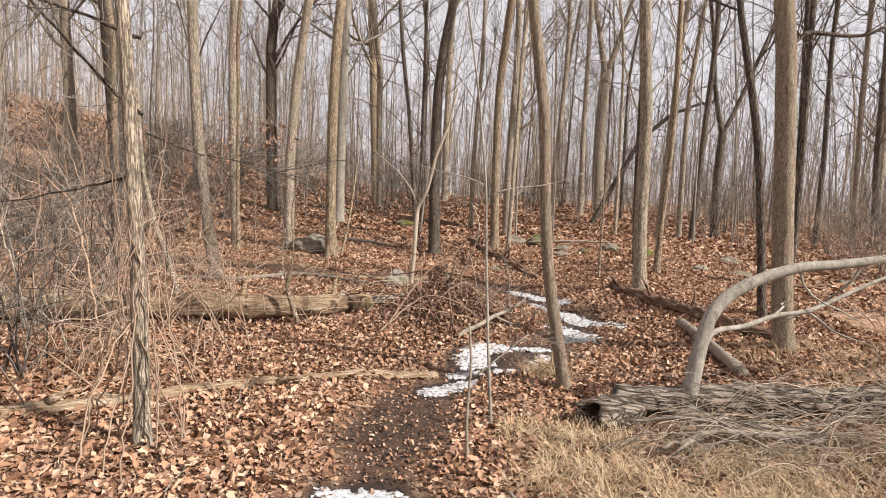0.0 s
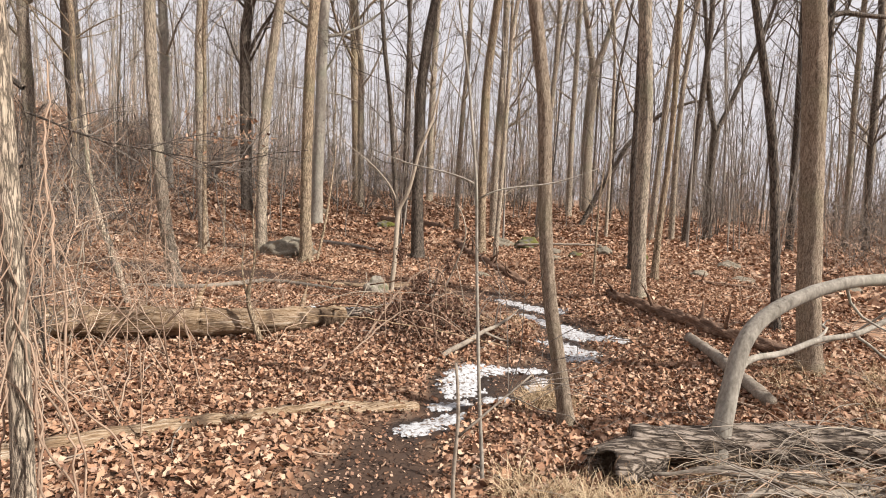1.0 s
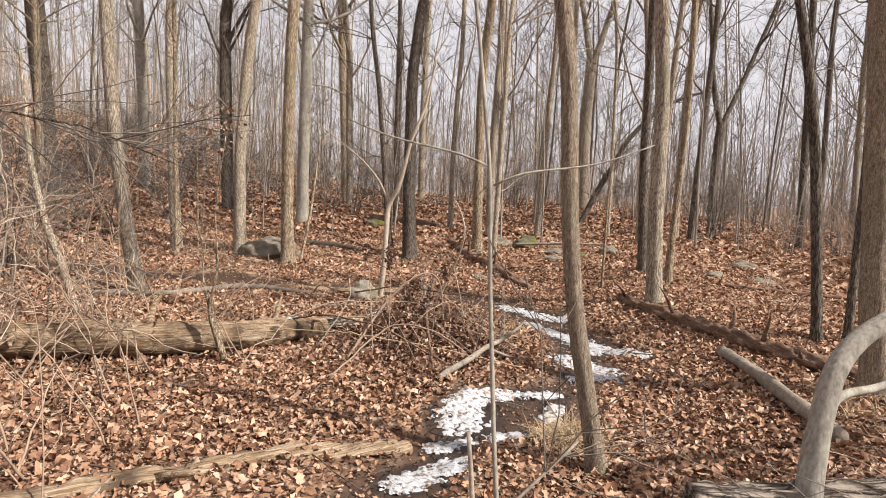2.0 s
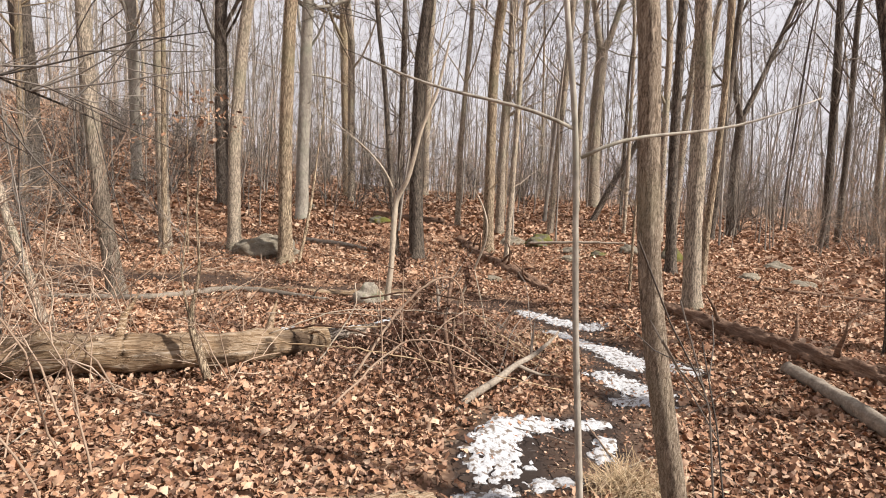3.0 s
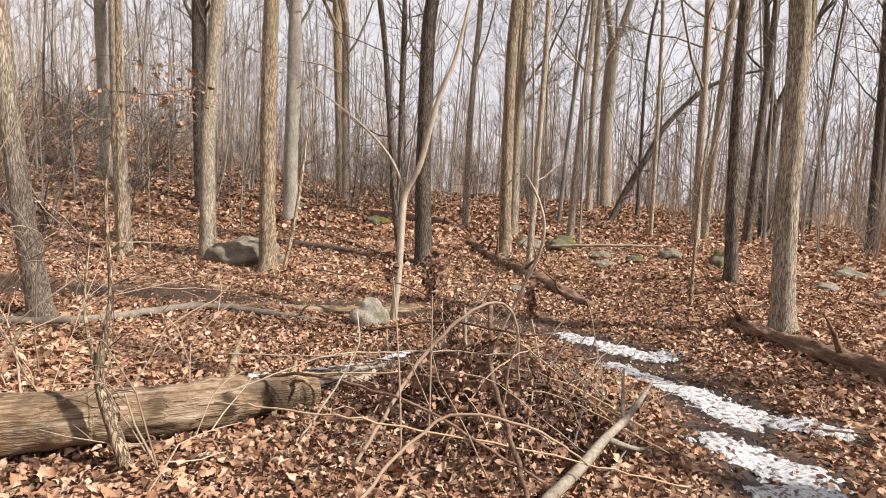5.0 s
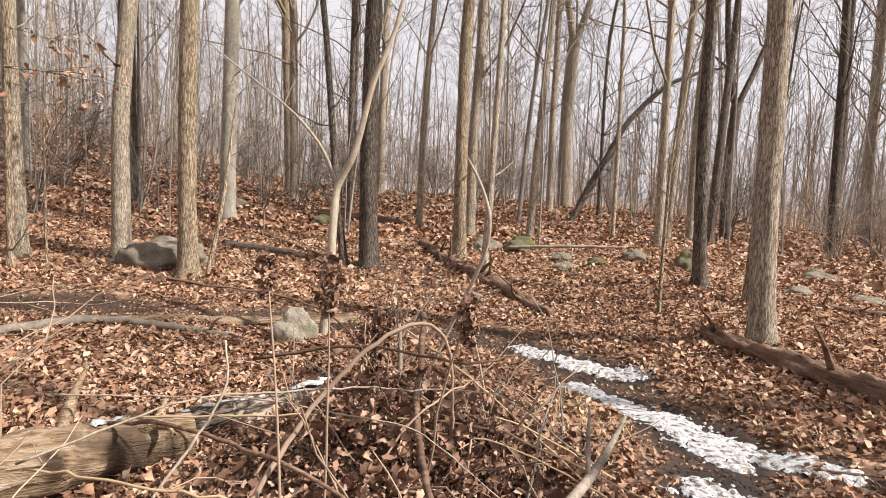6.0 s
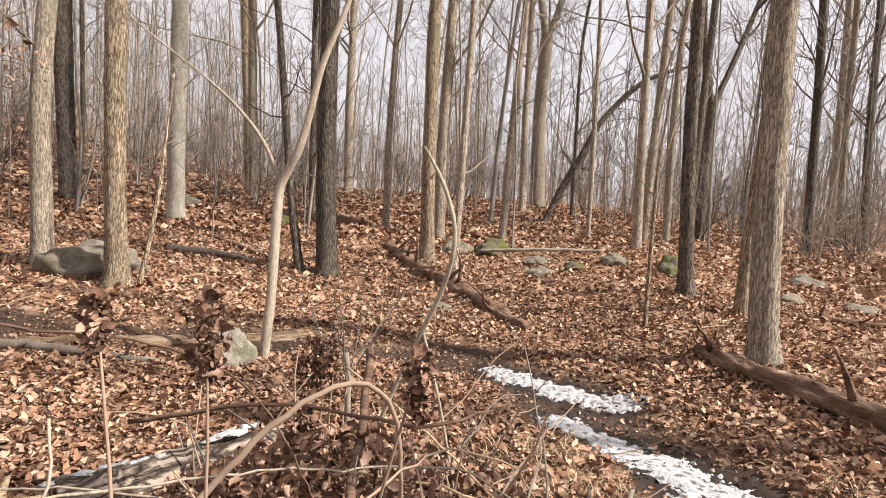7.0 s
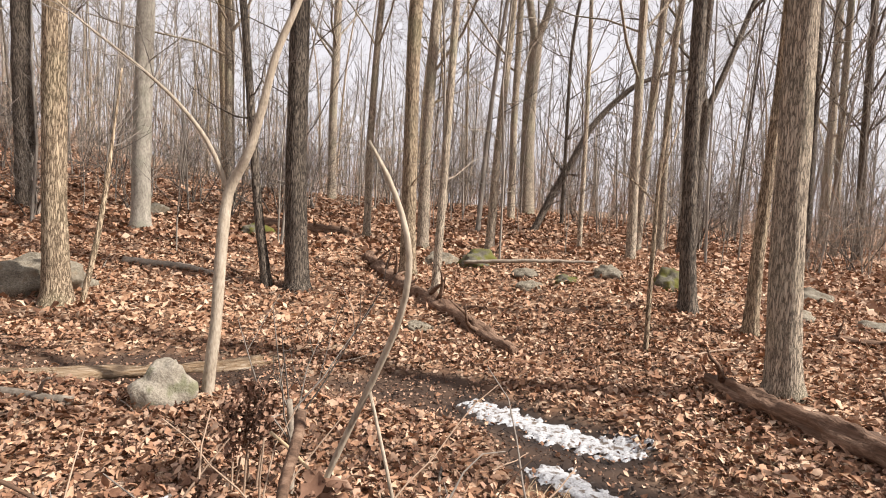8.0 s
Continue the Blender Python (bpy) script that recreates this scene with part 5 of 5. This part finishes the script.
# ---- heap of brush beside the path ----
def brush_heap():
    rng = np.random.default_rng(61)
    ox, oy = .08, 7.55
    oz = zat(ox, oy)
    ob = thing("brush_heap", ox, oy, oz, "heap of dead sticks with dark curled leaves hanging on them", "brush heap")
    for i in range(85):
        a = rng.uniform(0, 6.28)
        x, y = rng.normal(0, .45), rng.normal(0, .45)
        b = bend(rng, (x, y, zat(ox + x, oy + y) - oz - .03), (math.cos(a) * .9, math.sin(a) * .9, rng.uniform(.15, 1.1)), rng.uniform(.35, 1.0), 6, .16, -.05)
        t = Tubes()
        t.add(b, np.linspace(rng.uniform(.004, .009), .0025, len(b)), 5)
        part("stick", t.mesh("stick", CANE if i % 3 else TWIG), ob)
    for rows, r, mat in (([(.1, .5, .65), (.08, .15, .5), (.02, -.3, .4), (.06, -.85, .26), (.1, -1.2, .1)], .02, LOG_DARK), ([(-.75, .1, .5), (-.2, 0, .62), (.3, -.1, .55), (.55, 0, .58)], .009, LOG_DARK),
                         ([(-.75, -1.5, .1), (-.45, -1.2, .35), (-.25, -1.1, .48), (-.08, -1.2, .5), (.15, -1.15, .42), (.4, -1.0, .2)], .008, CANE),
                         ([(-1.3, .1, .2), (-.4, -.1, .3), (.4, -.3, .28), (1.0, -.55, .05)], .006, STRAW), ([(-.2, -.1, .3), (.4, -.2, .3), (1.05, -.45, .08)], .007, STRAW),
                         ([(-.1, .05, .36), (.5, -.05, .28), (1.0, -.2, .04)], .006, STRAW), ([(.0, .6, .55), (.4, .2, .35), (.85, -.3, .05)], .006, STRAW),
                         ([(-1.5, -.4, .2), (-.7, -.8, .3), (.1, -.9, .22), (.9, -1.0, .1)], .006, STRAW), ([(-1.6, .2, .12), (-1.0, -.3, .35), (-.4, -.7, .35), (.2, -1.1, .15)], .011, LOG_DARK)):
        rows = np.array(rows)
        line, fr = fine_line(rows, np.linspace(r, r * .6, len(rows)), .07)
        t = Tubes()
        t.add(line + rng.normal(0, .004, line.shape), fr, 7, .05, rng, True)
        part("stick", t.mesh("stick", mat), ob)
    o = np.array((ox, oy, oz))
    for rows, r, mat in (([(-.62, 6.75, -.2), (-.31, 7.08, .27), (-.17, 7.1, .42), (-.05, 7.12, .53), (.03, 7.15, .57), (.17, 7.2, .58), (.25, 7.26, .42), (.29, 7.3, -.1)], .011, CANE),
                         ([(-.95, 7.3, .7), (-.58, 7.3, .66), (-.33, 7.3, .61), (-.21, 7.3, .52), (-.13, 7.3, .44), (.08, 7.32, -.05)], .005, LOG_DARK),
                         ([(-1.3, 6.9, .1), (-.8, 7.1, .27), (-.2, 7.3, .25), (.5, 7.4, .2), (.95, 7.3, -.1)], .005, PALE_STEM), ([(-1.5, 7.5, .12), (-.6, 7.3, .2), (.1, 7.1, .16), (.6, 6.8, -.15)], .004, PALE_STEM),
                         ([(-.9, 6.8, -.1), (-.7, 7.0, .2), (-.62, 7.05, .36), (-.66, 7.1, .5)], .006, PALE_STEM), ([(-.2, 7.0, -.2), (.1, 7.15, .2), (.4, 7.35, .3), (.75, 7.6, .1), (.9, 7.7, -.15)], .005, CANE)):
        rows = np.array(rows) - o
        line, fr = fine_line(rows, np.linspace(r, r * .6, len(rows)), .05)
        t = Tubes()
        t.add(line + rng.normal(0, .003, line.shape), fr, 8, .05, rng, True)
        part("stick", t.mesh("stick", mat), ob)
    n = 4600
    x, y = rng.normal(0, .48, n), rng.normal(0, .5, n)
    top = .5 * np.exp(-(x ** 2 + y ** 2) / .5)
    z = surface(ox + x, oy + y) - oz + rng.random(n) * top
    tagged(part("dead_foliage", leaves_mesh("hanging_leaves", np.column_stack([x, y, z]), np.full(n, .055), 1.1, rng, LEAF_DARK), ob, "dark curled dead leaves"), kind="stuff")


brush_heap()


def leaf_clump(x, y, z, h, seed):
    """Dead leaves that hang in a bunch on a dry stalk."""
    rng = np.random.default_rng(seed)
    g = zat(x, y)
    ob = thing("dead_weed", x, y, g, "dry stalk with a bunch of dark shrivelled leaves", "dead plant", "dead weeds")
    t = Tubes()
    line = bend(rng, (0, 0, -.03), (.05, .0, 1), z - g + h * .6, 6, .05, 0)
    t.add(line, np.linspace(.007, .003, len(line)), 6)
    part("stalk", t.mesh("stalk", CANE), ob)
    n = int(190 * h / .2)
    k = rng.random(n)
    top = line[-1]
    girth = h * .2 * (.3 + np.sin(k * 2.4 + .5) * rng.uniform(.4, 1.1, n))
    a = rng.uniform(0, 6.28, n)
    p = np.column_stack([np.cos(a) * girth * rng.random(n) ** .6 + top[0], np.sin(a) * girth * rng.random(n) ** .6 + top[1], top[2] - k * h])
    tagged(part("foliage", leaves_mesh("leaves", p, np.full(n, .036), 2.2, rng, LEAF_DARK), ob, "dark shrivelled leaves"), kind="stuff")


leaf_clump(-.26, 6.95, .74, .24, 1)
leaf_clump(-.4, 6.84, .8, .15, 2)
leaf_clump(.13, 7.16, .66, .2, 3)
leaf_clump(-.1, 7.9, .2, .2, 4)
leaf_clump(.0, 8.5, .22, .14, 5)
for i in range(5):
    leaf_clump(-.16 + .05 * (i % 3), 8.82 + .05 * (i // 2), .06 + .04 * (i % 2), .3, 10 + i)


# ---- canes, vines and twiggy shrubs ----
def cane_shrub(x, y, seed, canes=12, reach=1.6, label="tangle of thin arching dry canes", mat=None, wide=.25):
    rng = np.random.default_rng(seed)
    ob = thing("cane_shrub", x, y, zat(x, y), label, "shrub", "cane shrubs")
    for _ in range(canes):
        a = rng.uniform(0, 6.28)
        w = (math.cos(a) * rng.uniform(.1, .6), math.sin(a) * rng.uniform(.1, .6), 1)
        b = bend(rng, (rng.normal(0, wide), rng.normal(0, wide), -.05), w, reach * rng.uniform(.6, 1.3), 8, .1, -.1)
        t = Tubes()
        r = rng.uniform(.004, .0095)
        t.add(b, np.linspace(r, .0025, len(b)), 5)
        for _ in range(4):
            k = rng.integers(2, len(b) - 1)
            s = bend(rng, b[k], side_way(rng, b[k] - b[k - 1], rng.uniform(.5, 1.2)), rng.uniform(.15, .55), 4, .2, 0)
            t.add(s, np.linspace(r * .55, .002, len(s)), 4)
            q = bend(rng, s[2], side_way(rng, s[2] - s[1], .8), rng.uniform(.08, .25), 2, .2, 0)
            t.add(q, np.array((.003, .0025, .0015)), 3)
        part("cane", t.mesh("cane", mat or CANE), ob)
    return ob


for i, (x, y, n, r) in enumerate([(-2.4, 4.4, 9, 1.5), (-3.0, 5.2, 12, 1.9), (-2.6, 6.1, 10, 1.7), (-3.9, 6.6, 13, 2.2), (-3.4, 7.7, 11, 2.0), (-4.8, 7.6, 12, 2.4), (-2.3, 7.6, 6, 1.3),
                                  (-3.3, 4.0, 10, 1.6), (-4.4, 5.4, 12, 2.2), (-5.6, 8.6, 12, 2.6), (-2.05, 5.2, 6, 1.4), (-5.0, 10.0, 10, 2.2), (-6.2, 11.0, 12, 2.6), (-1.5, 6.9, 4, 1.0),
                                  (5.2, 5.2, 12, 1.5), (4.6, 4.3, 12, 1.3), (6.2, 7.2, 10, 1.5), (4.9, 8.8, 6, 1.0), (7.5, 9.0, 12, 1.6), (8.5, 12.0, 14, 1.9), (9.6, 14.0, 14, 2.1), (8.2, 14.5, 12, 1.8)]):
    cane_shrub(x, y, 700 + i, n, r, wide=.3)


def twig_shrubs():
    """Fine grey-brown understorey shrubs, a few kinds, copied up the slope."""
    rng = np.random.default_rng(72)
    kinds = []
    for k in range(4):
        ob = thing("bare_shrub", 0, 330 + k * 3, 0, "leafless twiggy grey-brown shrub on the slope", "shrub", "bare shrubs")
        t, tw = Tubes(), Tubes()
        for _ in range(9):
            a = rng.uniform(0, 6.28)
            branch(t, tw, rng, (rng.normal(0, .08), rng.normal(0, .08), -.05), (math.cos(a) * .45, math.sin(a) * .45, 1), rng.uniform(.9, 2.1), rng.uniform(.008, .016), 0, (7, 4), .003, .04)
        tagged(part("stem", t.mesh("stems", TWIG), ob), kind="stuff")
        tagged(part("spray", tw.mesh("twigs", TWIG), ob, "fine bare twigs"), kind="stuff")
        kinds.append(ob)
    spots = [(-6.8, 12.2), (-7.6, 14.5), (-6.2, 15.8), (-8.8, 13.2), (-5.0, 17.2), (-7.2, 18.4), (-4.2, 19.2), (-2.2, 19.6), (-1.2, 20.6), (-9.8, 19.0), (-11, 15.0), (-12.5, 18), (-3.3, 21), (-.6, 22.5),
             (.6, 24), (-5.4, 21.5), (-8, 22), (-11, 22), (9.5, 16), (10.5, 14.5), (11.5, 17), (8.6, 18.5), (12.8, 15.5), (13.5, 19), (10, 20.5), (15, 17.5), (7.4, 21), (16.5, 20), (12, 22), (3.5, 26),
             (-6.9, 9.6), (-7.8, 11.0), (-8.9, 9.4), (9.2, 11.6), (10.4, 12.6), (11.8, 11.8), (2, 28), (-2, 27), (-5, 26), (5.5, 28),
             (-4.7, 6.9), (-5.4, 5.9), (-6.0, 7.4), (-3.6, 4.6), (-7.2, 8.6), (-5.9, 9.7), (-6.4, 13.6), (-9.4, 11.4), (-10.6, 13.2), (-12.2, 12.6), (-13.4, 15.4)]
    spots += [(rng.uniform(-24, -5), rng.uniform(19, 32)) for _ in range(20)] + [(rng.uniform(-4, 20), rng.uniform(24, 33)) for _ in range(16)]
    for i, (x, y) in enumerate(spots):
        s = rng.uniform(.8, 1.3)
        m = pose(x, y, zat(x, y), 0, 0, rng.uniform(0, 360)) @ Matrix.Scale(s, 4)
        if i < 4:
            kinds[i].matrix_basis = m
        else:
            copy_thing(kinds[i % 4], m).matrix_basis = m


twig_shrubs()


def foot_vines():
    rng = np.random.default_rng(81)
    ob = thing("vine", -1.78, 3.22, zat(-1.78, 3.22), "pale dry vines climbing and sprawling at a tree's foot", "vine")
    for i in range(13):
        a = rng.uniform(0, 6.28)
        far = rng.uniform(.12, .55)
        p0 = np.array((math.cos(a) * far, math.sin(a) * far, -.02))
        p1 = np.array((math.cos(a) * far * .8, math.sin(a) * far * .8, rng.uniform(.2, .5)))
        p2 = np.array((math.cos(a) * .08 - .02, math.sin(a) * .08 + .03, rng.uniform(.55, 1.0)))
        p3 = np.array((math.cos(a + 2) * .1 - .05, math.sin(a + 2) * .1 + .06, rng.uniform(1.2, 2.2)))
        line, fr = fine_line([p0, p1, p2, p3], [.006, .0055, .0045, .002], .06)
        t = Tubes()
        t.add(line + np.cumsum(rng.normal(0, .012, line.shape), 0), fr, 5)
        part("strand", t.mesh("strand", CANE), ob)


foot_vines()


def hanging_vines():
    """Long dry vines that loop between the saplings and the old log."""
    rng = np.random.default_rng(83)
    for i in range(34):
        x, y = rng.uniform(-4.8, -2.5), rng.uniform(4.5, 7.4)
        if y > 5.6 and x > -2.9:
            x -= 1.2
        z = zat(x, y)
        a = rng.uniform(0, 6.28)
        d = np.array((math.cos(a), math.sin(a) * .5, 0))
        reach, high = rng.uniform(.3, 1.1), rng.uniform(.7, 2.6)
        rows = [(0, 0, -.03), d * reach * .15 + (0, 0, high * .45), d * reach * .45 + (0, 0, high * .85), d * reach * .75 + (0, 0, high), d * reach + (0, 0, high * rng.uniform(.55, 1.1))]
        line, fr = fine_line(rows, [.0085, .0075, .006, .0045, .0025], .07)
        line[1:] += np.cumsum(rng.normal(0, .011, (len(line) - 1, 3)), 0)
        ob = thing("vine", x, y, z, "pale dry vine looping up among young trees" if i % 3 else "dark woody vine looping up among young trees", "vine", "looping vines")
        mat = (BARK_DARK, CANE, PALE_STEM)[i % 3]
        t = Tubes()
        t.add(line, fr * rng.uniform(.7, 1.4), 5)
        part("strand", t.mesh("strand", mat), ob)
        tw = Tubes()
        for _ in range(7):
            k = rng.integers(2, len(line) - 1)
            branch(tw, tw, rng, line[k], side_way(rng, line[k + 1] - line[k], rng.uniform(.5, 1.3)), rng.uniform(.15, .6), .0035, 1, (3, 3), .0016, 0)
        tagged(part("spray", tw.mesh("twigs", TWIG), ob, "fine side shoots"), kind="stuff")


hanging_vines()


# ---- heap of dead canes on the log, and dry grass ----
def cane_heap():
    rng = np.random.default_rng(91)
    ob = thing("cane_heap", 2.6, 3.9, zat(2.6, 3.9), "sprawling heap of bleached dead canes over a log", "brush heap")
    oz = zat(2.6, 3.9)
    for i in range(290):
        x, y = rng.uniform(-.9, 2.2), rng.uniform(-.75, .3)
        a = rng.normal(0, .6) + (math.pi if rng.random() < .5 else 0)
        b = bend(rng, (x, y, zat(2.6 + x, 3.9 + y) - oz + rng.uniform(.0, .22)), (math.cos(a), math.sin(a) * .6, rng.uniform(.1, .9)), rng.uniform(.4, 1.5), 8, .11, -.15)
        g = surface(2.6 + b[:, 0], 3.9 + b[:, 1]) - oz + .01
        b[:, 2] = np.maximum(b[:, 2], g)
        t = Tubes()
        r = rng.uniform(.002, .006)
        t.add(b, np.linspace(r, .0018, len(b)), 4)
        for _ in range(3):
            k = rng.integers(2, 6)
            w = bend(rng, b[k], side_way(rng, b[k + 1] - b[k], .6), rng.uniform(.1, .45), 3, .2, -.05)
            t.add(w, np.linspace(r * .6, .0015, len(w)), 3)
        part("cane", t.mesh("cane", (CANE, DEAD_GREY, PALE_STEM, TWIG)[i % 4]), ob)
    for i in range(4):
        rows = [(rng.uniform(-1.2, -.9), rng.uniform(-.5, .1), .05), (-.7, rng.uniform(-.6, 0), .15), (-.2, rng.uniform(-.6, 0), .1), (rng.uniform(.1, .8), rng.uniform(-.6, .1), .06)]
        line, fr = fine_line(rows, [.012, .018, .016, .008], .06)
        t = Tubes()
        t.add(line + rng.normal(0, .006, line.shape), fr, 8, .05, rng, True)
        part("branch", t.mesh("branch", DEAD_GREY), ob)


cane_heap()


def dry_grass():
    rng = np.random.default_rng(95)
    tufts = []
    for _ in range(150):
        cx, cy = rng.uniform(.5, 3.6), rng.uniform(1.9, 4.0)
        for _ in range(4):
            tufts.append((cx + rng.normal(0, .12), cy + rng.normal(0, .1), rng.uniform(.1, .24), 26))
    for _ in range(26):
        tufts.append((1.08 + rng.normal(0, .1), 5.45 + rng.normal(0, .13), .2, 34))
    for _ in range(36):
        tufts.append((1.2 + rng.normal(0, .2), 8.3 + rng.normal(0, .4), .12, 18))
    for _ in range(30):
        tufts.append((2.6 + rng.normal(0, .25), 8.4 + rng.normal(0, .6), .08, 16))
    for _ in range(60):
        tufts.append((rng.uniform(3.2, 5.0), rng.uniform(4.6, 6.2), .2, 22))
    verts, faces = [], []
    for x, y, h, n in tufts:
        if path_mask(np.array([x]), np.array([y]))[0] > .35:
            continue
        a = rng.uniform(0, 6.283, n)
        lay = rng.uniform(.6, 1.65, n)
        ln = h * rng.uniform(.5, 1.3, n)
        bx, by = x + rng.normal(0, .045, n), y + rng.normal(0, .045, n)
        bz = surface(bx, by) - .005
        dx, dy = np.cos(a), np.sin(a)
        px, py = -dy * .0022, dx * .0022
        base = sum(len(v) for v in verts)
        rows = []
        for u, wd in ((0, 1.0), (.45, .9), (.8, .6), (1.0, .12)):
            out = ln * u * np.sin(lay * (.35 + .65 * u))
            up = ln * u * np.cos(lay * (.35 + .65 * u))
            up = np.maximum(up, .012)
            for s in (-1, 1):
                rows.append(np.column_stack([bx + dx * out + s * px * wd, by + dy * out + s * py * wd, bz + up]))
        v = np.stack(rows, 1).reshape(-1, 3)
        i = base + np.arange(n)[:, None] * 8
        for j in range(3):
            faces.append(i + np.array((0, 1, 3, 2))[None] + 2 * j)
        verts.append(v)
    me = mesh_from("dry_grass", np.concatenate(verts), [np.concatenate(faces)], True, STRAW)
    tagged(new("dry_grass", me), "matted straw-coloured dry grass tufts", "grass", "", "stuff")


dry_grass()


def ground_sticks():
    rng = np.random.default_rng(97)
    for i in range(120):
        y = rng.uniform(2.5, 15)
        x = rng.uniform(-.75, .85) * (y - 0) * .9
        if path_mask(np.array([x]), np.array([y]))[0] > .6:
            continue
        a = rng.uniform(0, 6.28)
        ln = rng.uniform(.25, 1.1)
        b = bend(rng, (0, 0, 0), (math.cos(a), math.sin(a), 0), ln, 6, .12, 0)
        g = surface(x + b[:, 0], y + b[:, 1])
        b[:, 2] = g - g[0] + .018 + rng.uniform(0, .015)
        t = Tubes()
        r = rng.uniform(.004, .012)
        t.add(b, np.linspace(r, r * .4, len(b)), 5)
        ob = new("stick", t.mesh("stick", (DEAD_GREY, CANE, LOG_DARK)[i % 3]))
        ob.matrix_basis = pose(x, y, float(g[0]))
        tagged(ob, ("grey weathered stick lying on fallen leaves", "reddish brown stick lying on fallen leaves", "dark damp stick lying on fallen leaves")[i % 3], "stick", "sticks on the ground")


ground_sticks()


# ---- dark boughs of the vine-wrapped tree ----
def near_boughs():
    rng = np.random.default_rng(99)
    for rows, r in (([(-1.86, 3.45, 1.86), (-2.1, 3.48, 2.02), (-2.35, 3.5, 2.26), (-2.58, 3.5, 2.48), (-3.0, 3.6, 2.8)], .013), ([(-1.88, 3.47, 2.32), (-2.25, 3.45, 2.44), (-2.7, 3.4, 2.5), (-3.2, 3.4, 2.6)], .012),
                    ([(-1.84, 3.4, 1.5), (-2.2, 3.35, 1.38), (-2.6, 3.3, 1.3), (-3.0, 3.2, 1.26)], .009), ([(-1.83, 3.42, 1.75), (-1.55, 3.6, 1.62), (-1.25, 3.8, 1.6), (-.95, 4.0, 1.48)], .006)):
        o = np.array(rows[0])
        ob = thing("bough", *rows[0], "dark bare bough reaching from a slim tree", "branch", "dark boughs")
        line, fr = fine_line(np.array(rows) - o, np.linspace(r, r * .35, len(rows)), .06)
        line[1:] += np.cumsum(rng.normal(0, .006, (len(line) - 1, 3)), 0)
        t, tw = Tubes(), Tubes()
        t.add(line, fr, 7, .05, rng)
        part("bough", t.mesh("bough", BARK_DARK), ob)
        for _ in range(26):
            k = rng.integers(2, len(line) - 1)
            branch(tw, tw, rng, line[k], side_way(rng, line[k + 1] - line[k], rng.uniform(.5, 1.2)), rng.uniform(.25, .6), .003, 1, (3, 3), .0014, .02)
        tagged(part("spray", tw.mesh("twigs", TWIG), ob, "fine bare twigs"), kind="stuff")


near_boughs()


def leafy_sapling():
    """The young tree that has kept its dead leaves."""
    rng = np.random.default_rng(123)
    x, y = -4.15, 12.3
    ob = thing("sapling", x, y, zat(x, y), "thin sapling still holding dry orange-brown leaves", "sapling")
    t, tw = Tubes(), Tubes()
    line = bend(rng, (0, 0, -.05), (.02, .0, 1), 3.2, 8, .03, .02)
    t.add(line, np.linspace(.018, .005, len(line)), 7)
    part("stem", t.mesh("stem", BARK_WARM), ob)
    spots = []
    for _ in range(13):
        k = rng.integers(5, 8)
        a = rng.choice((0.1, 3.0)) + rng.normal(0, .5)
        b = bend(rng, line[k], (math.cos(a), math.sin(a), .12), rng.uniform(.5, 1.1), 5, .1, -.02)
        tw.add(b, np.linspace(.005, .002, len(b)), 4)
        for _ in range(11):
            i = rng.integers(1, len(b))
            spots.append(b[i] + rng.normal(0, .06, 3) - (0, 0, .05))
    tagged(part("spray", tw.mesh("spray", TWIG), ob, "fine side twigs"), kind="stuff")
    tagged(part("foliage", leaves_mesh("foliage", np.array(spots), np.full(len(spots), .085), 1.2, rng, LEAF), ob, "dry orange-brown leaves"), kind="stuff")


leafy_sapling()
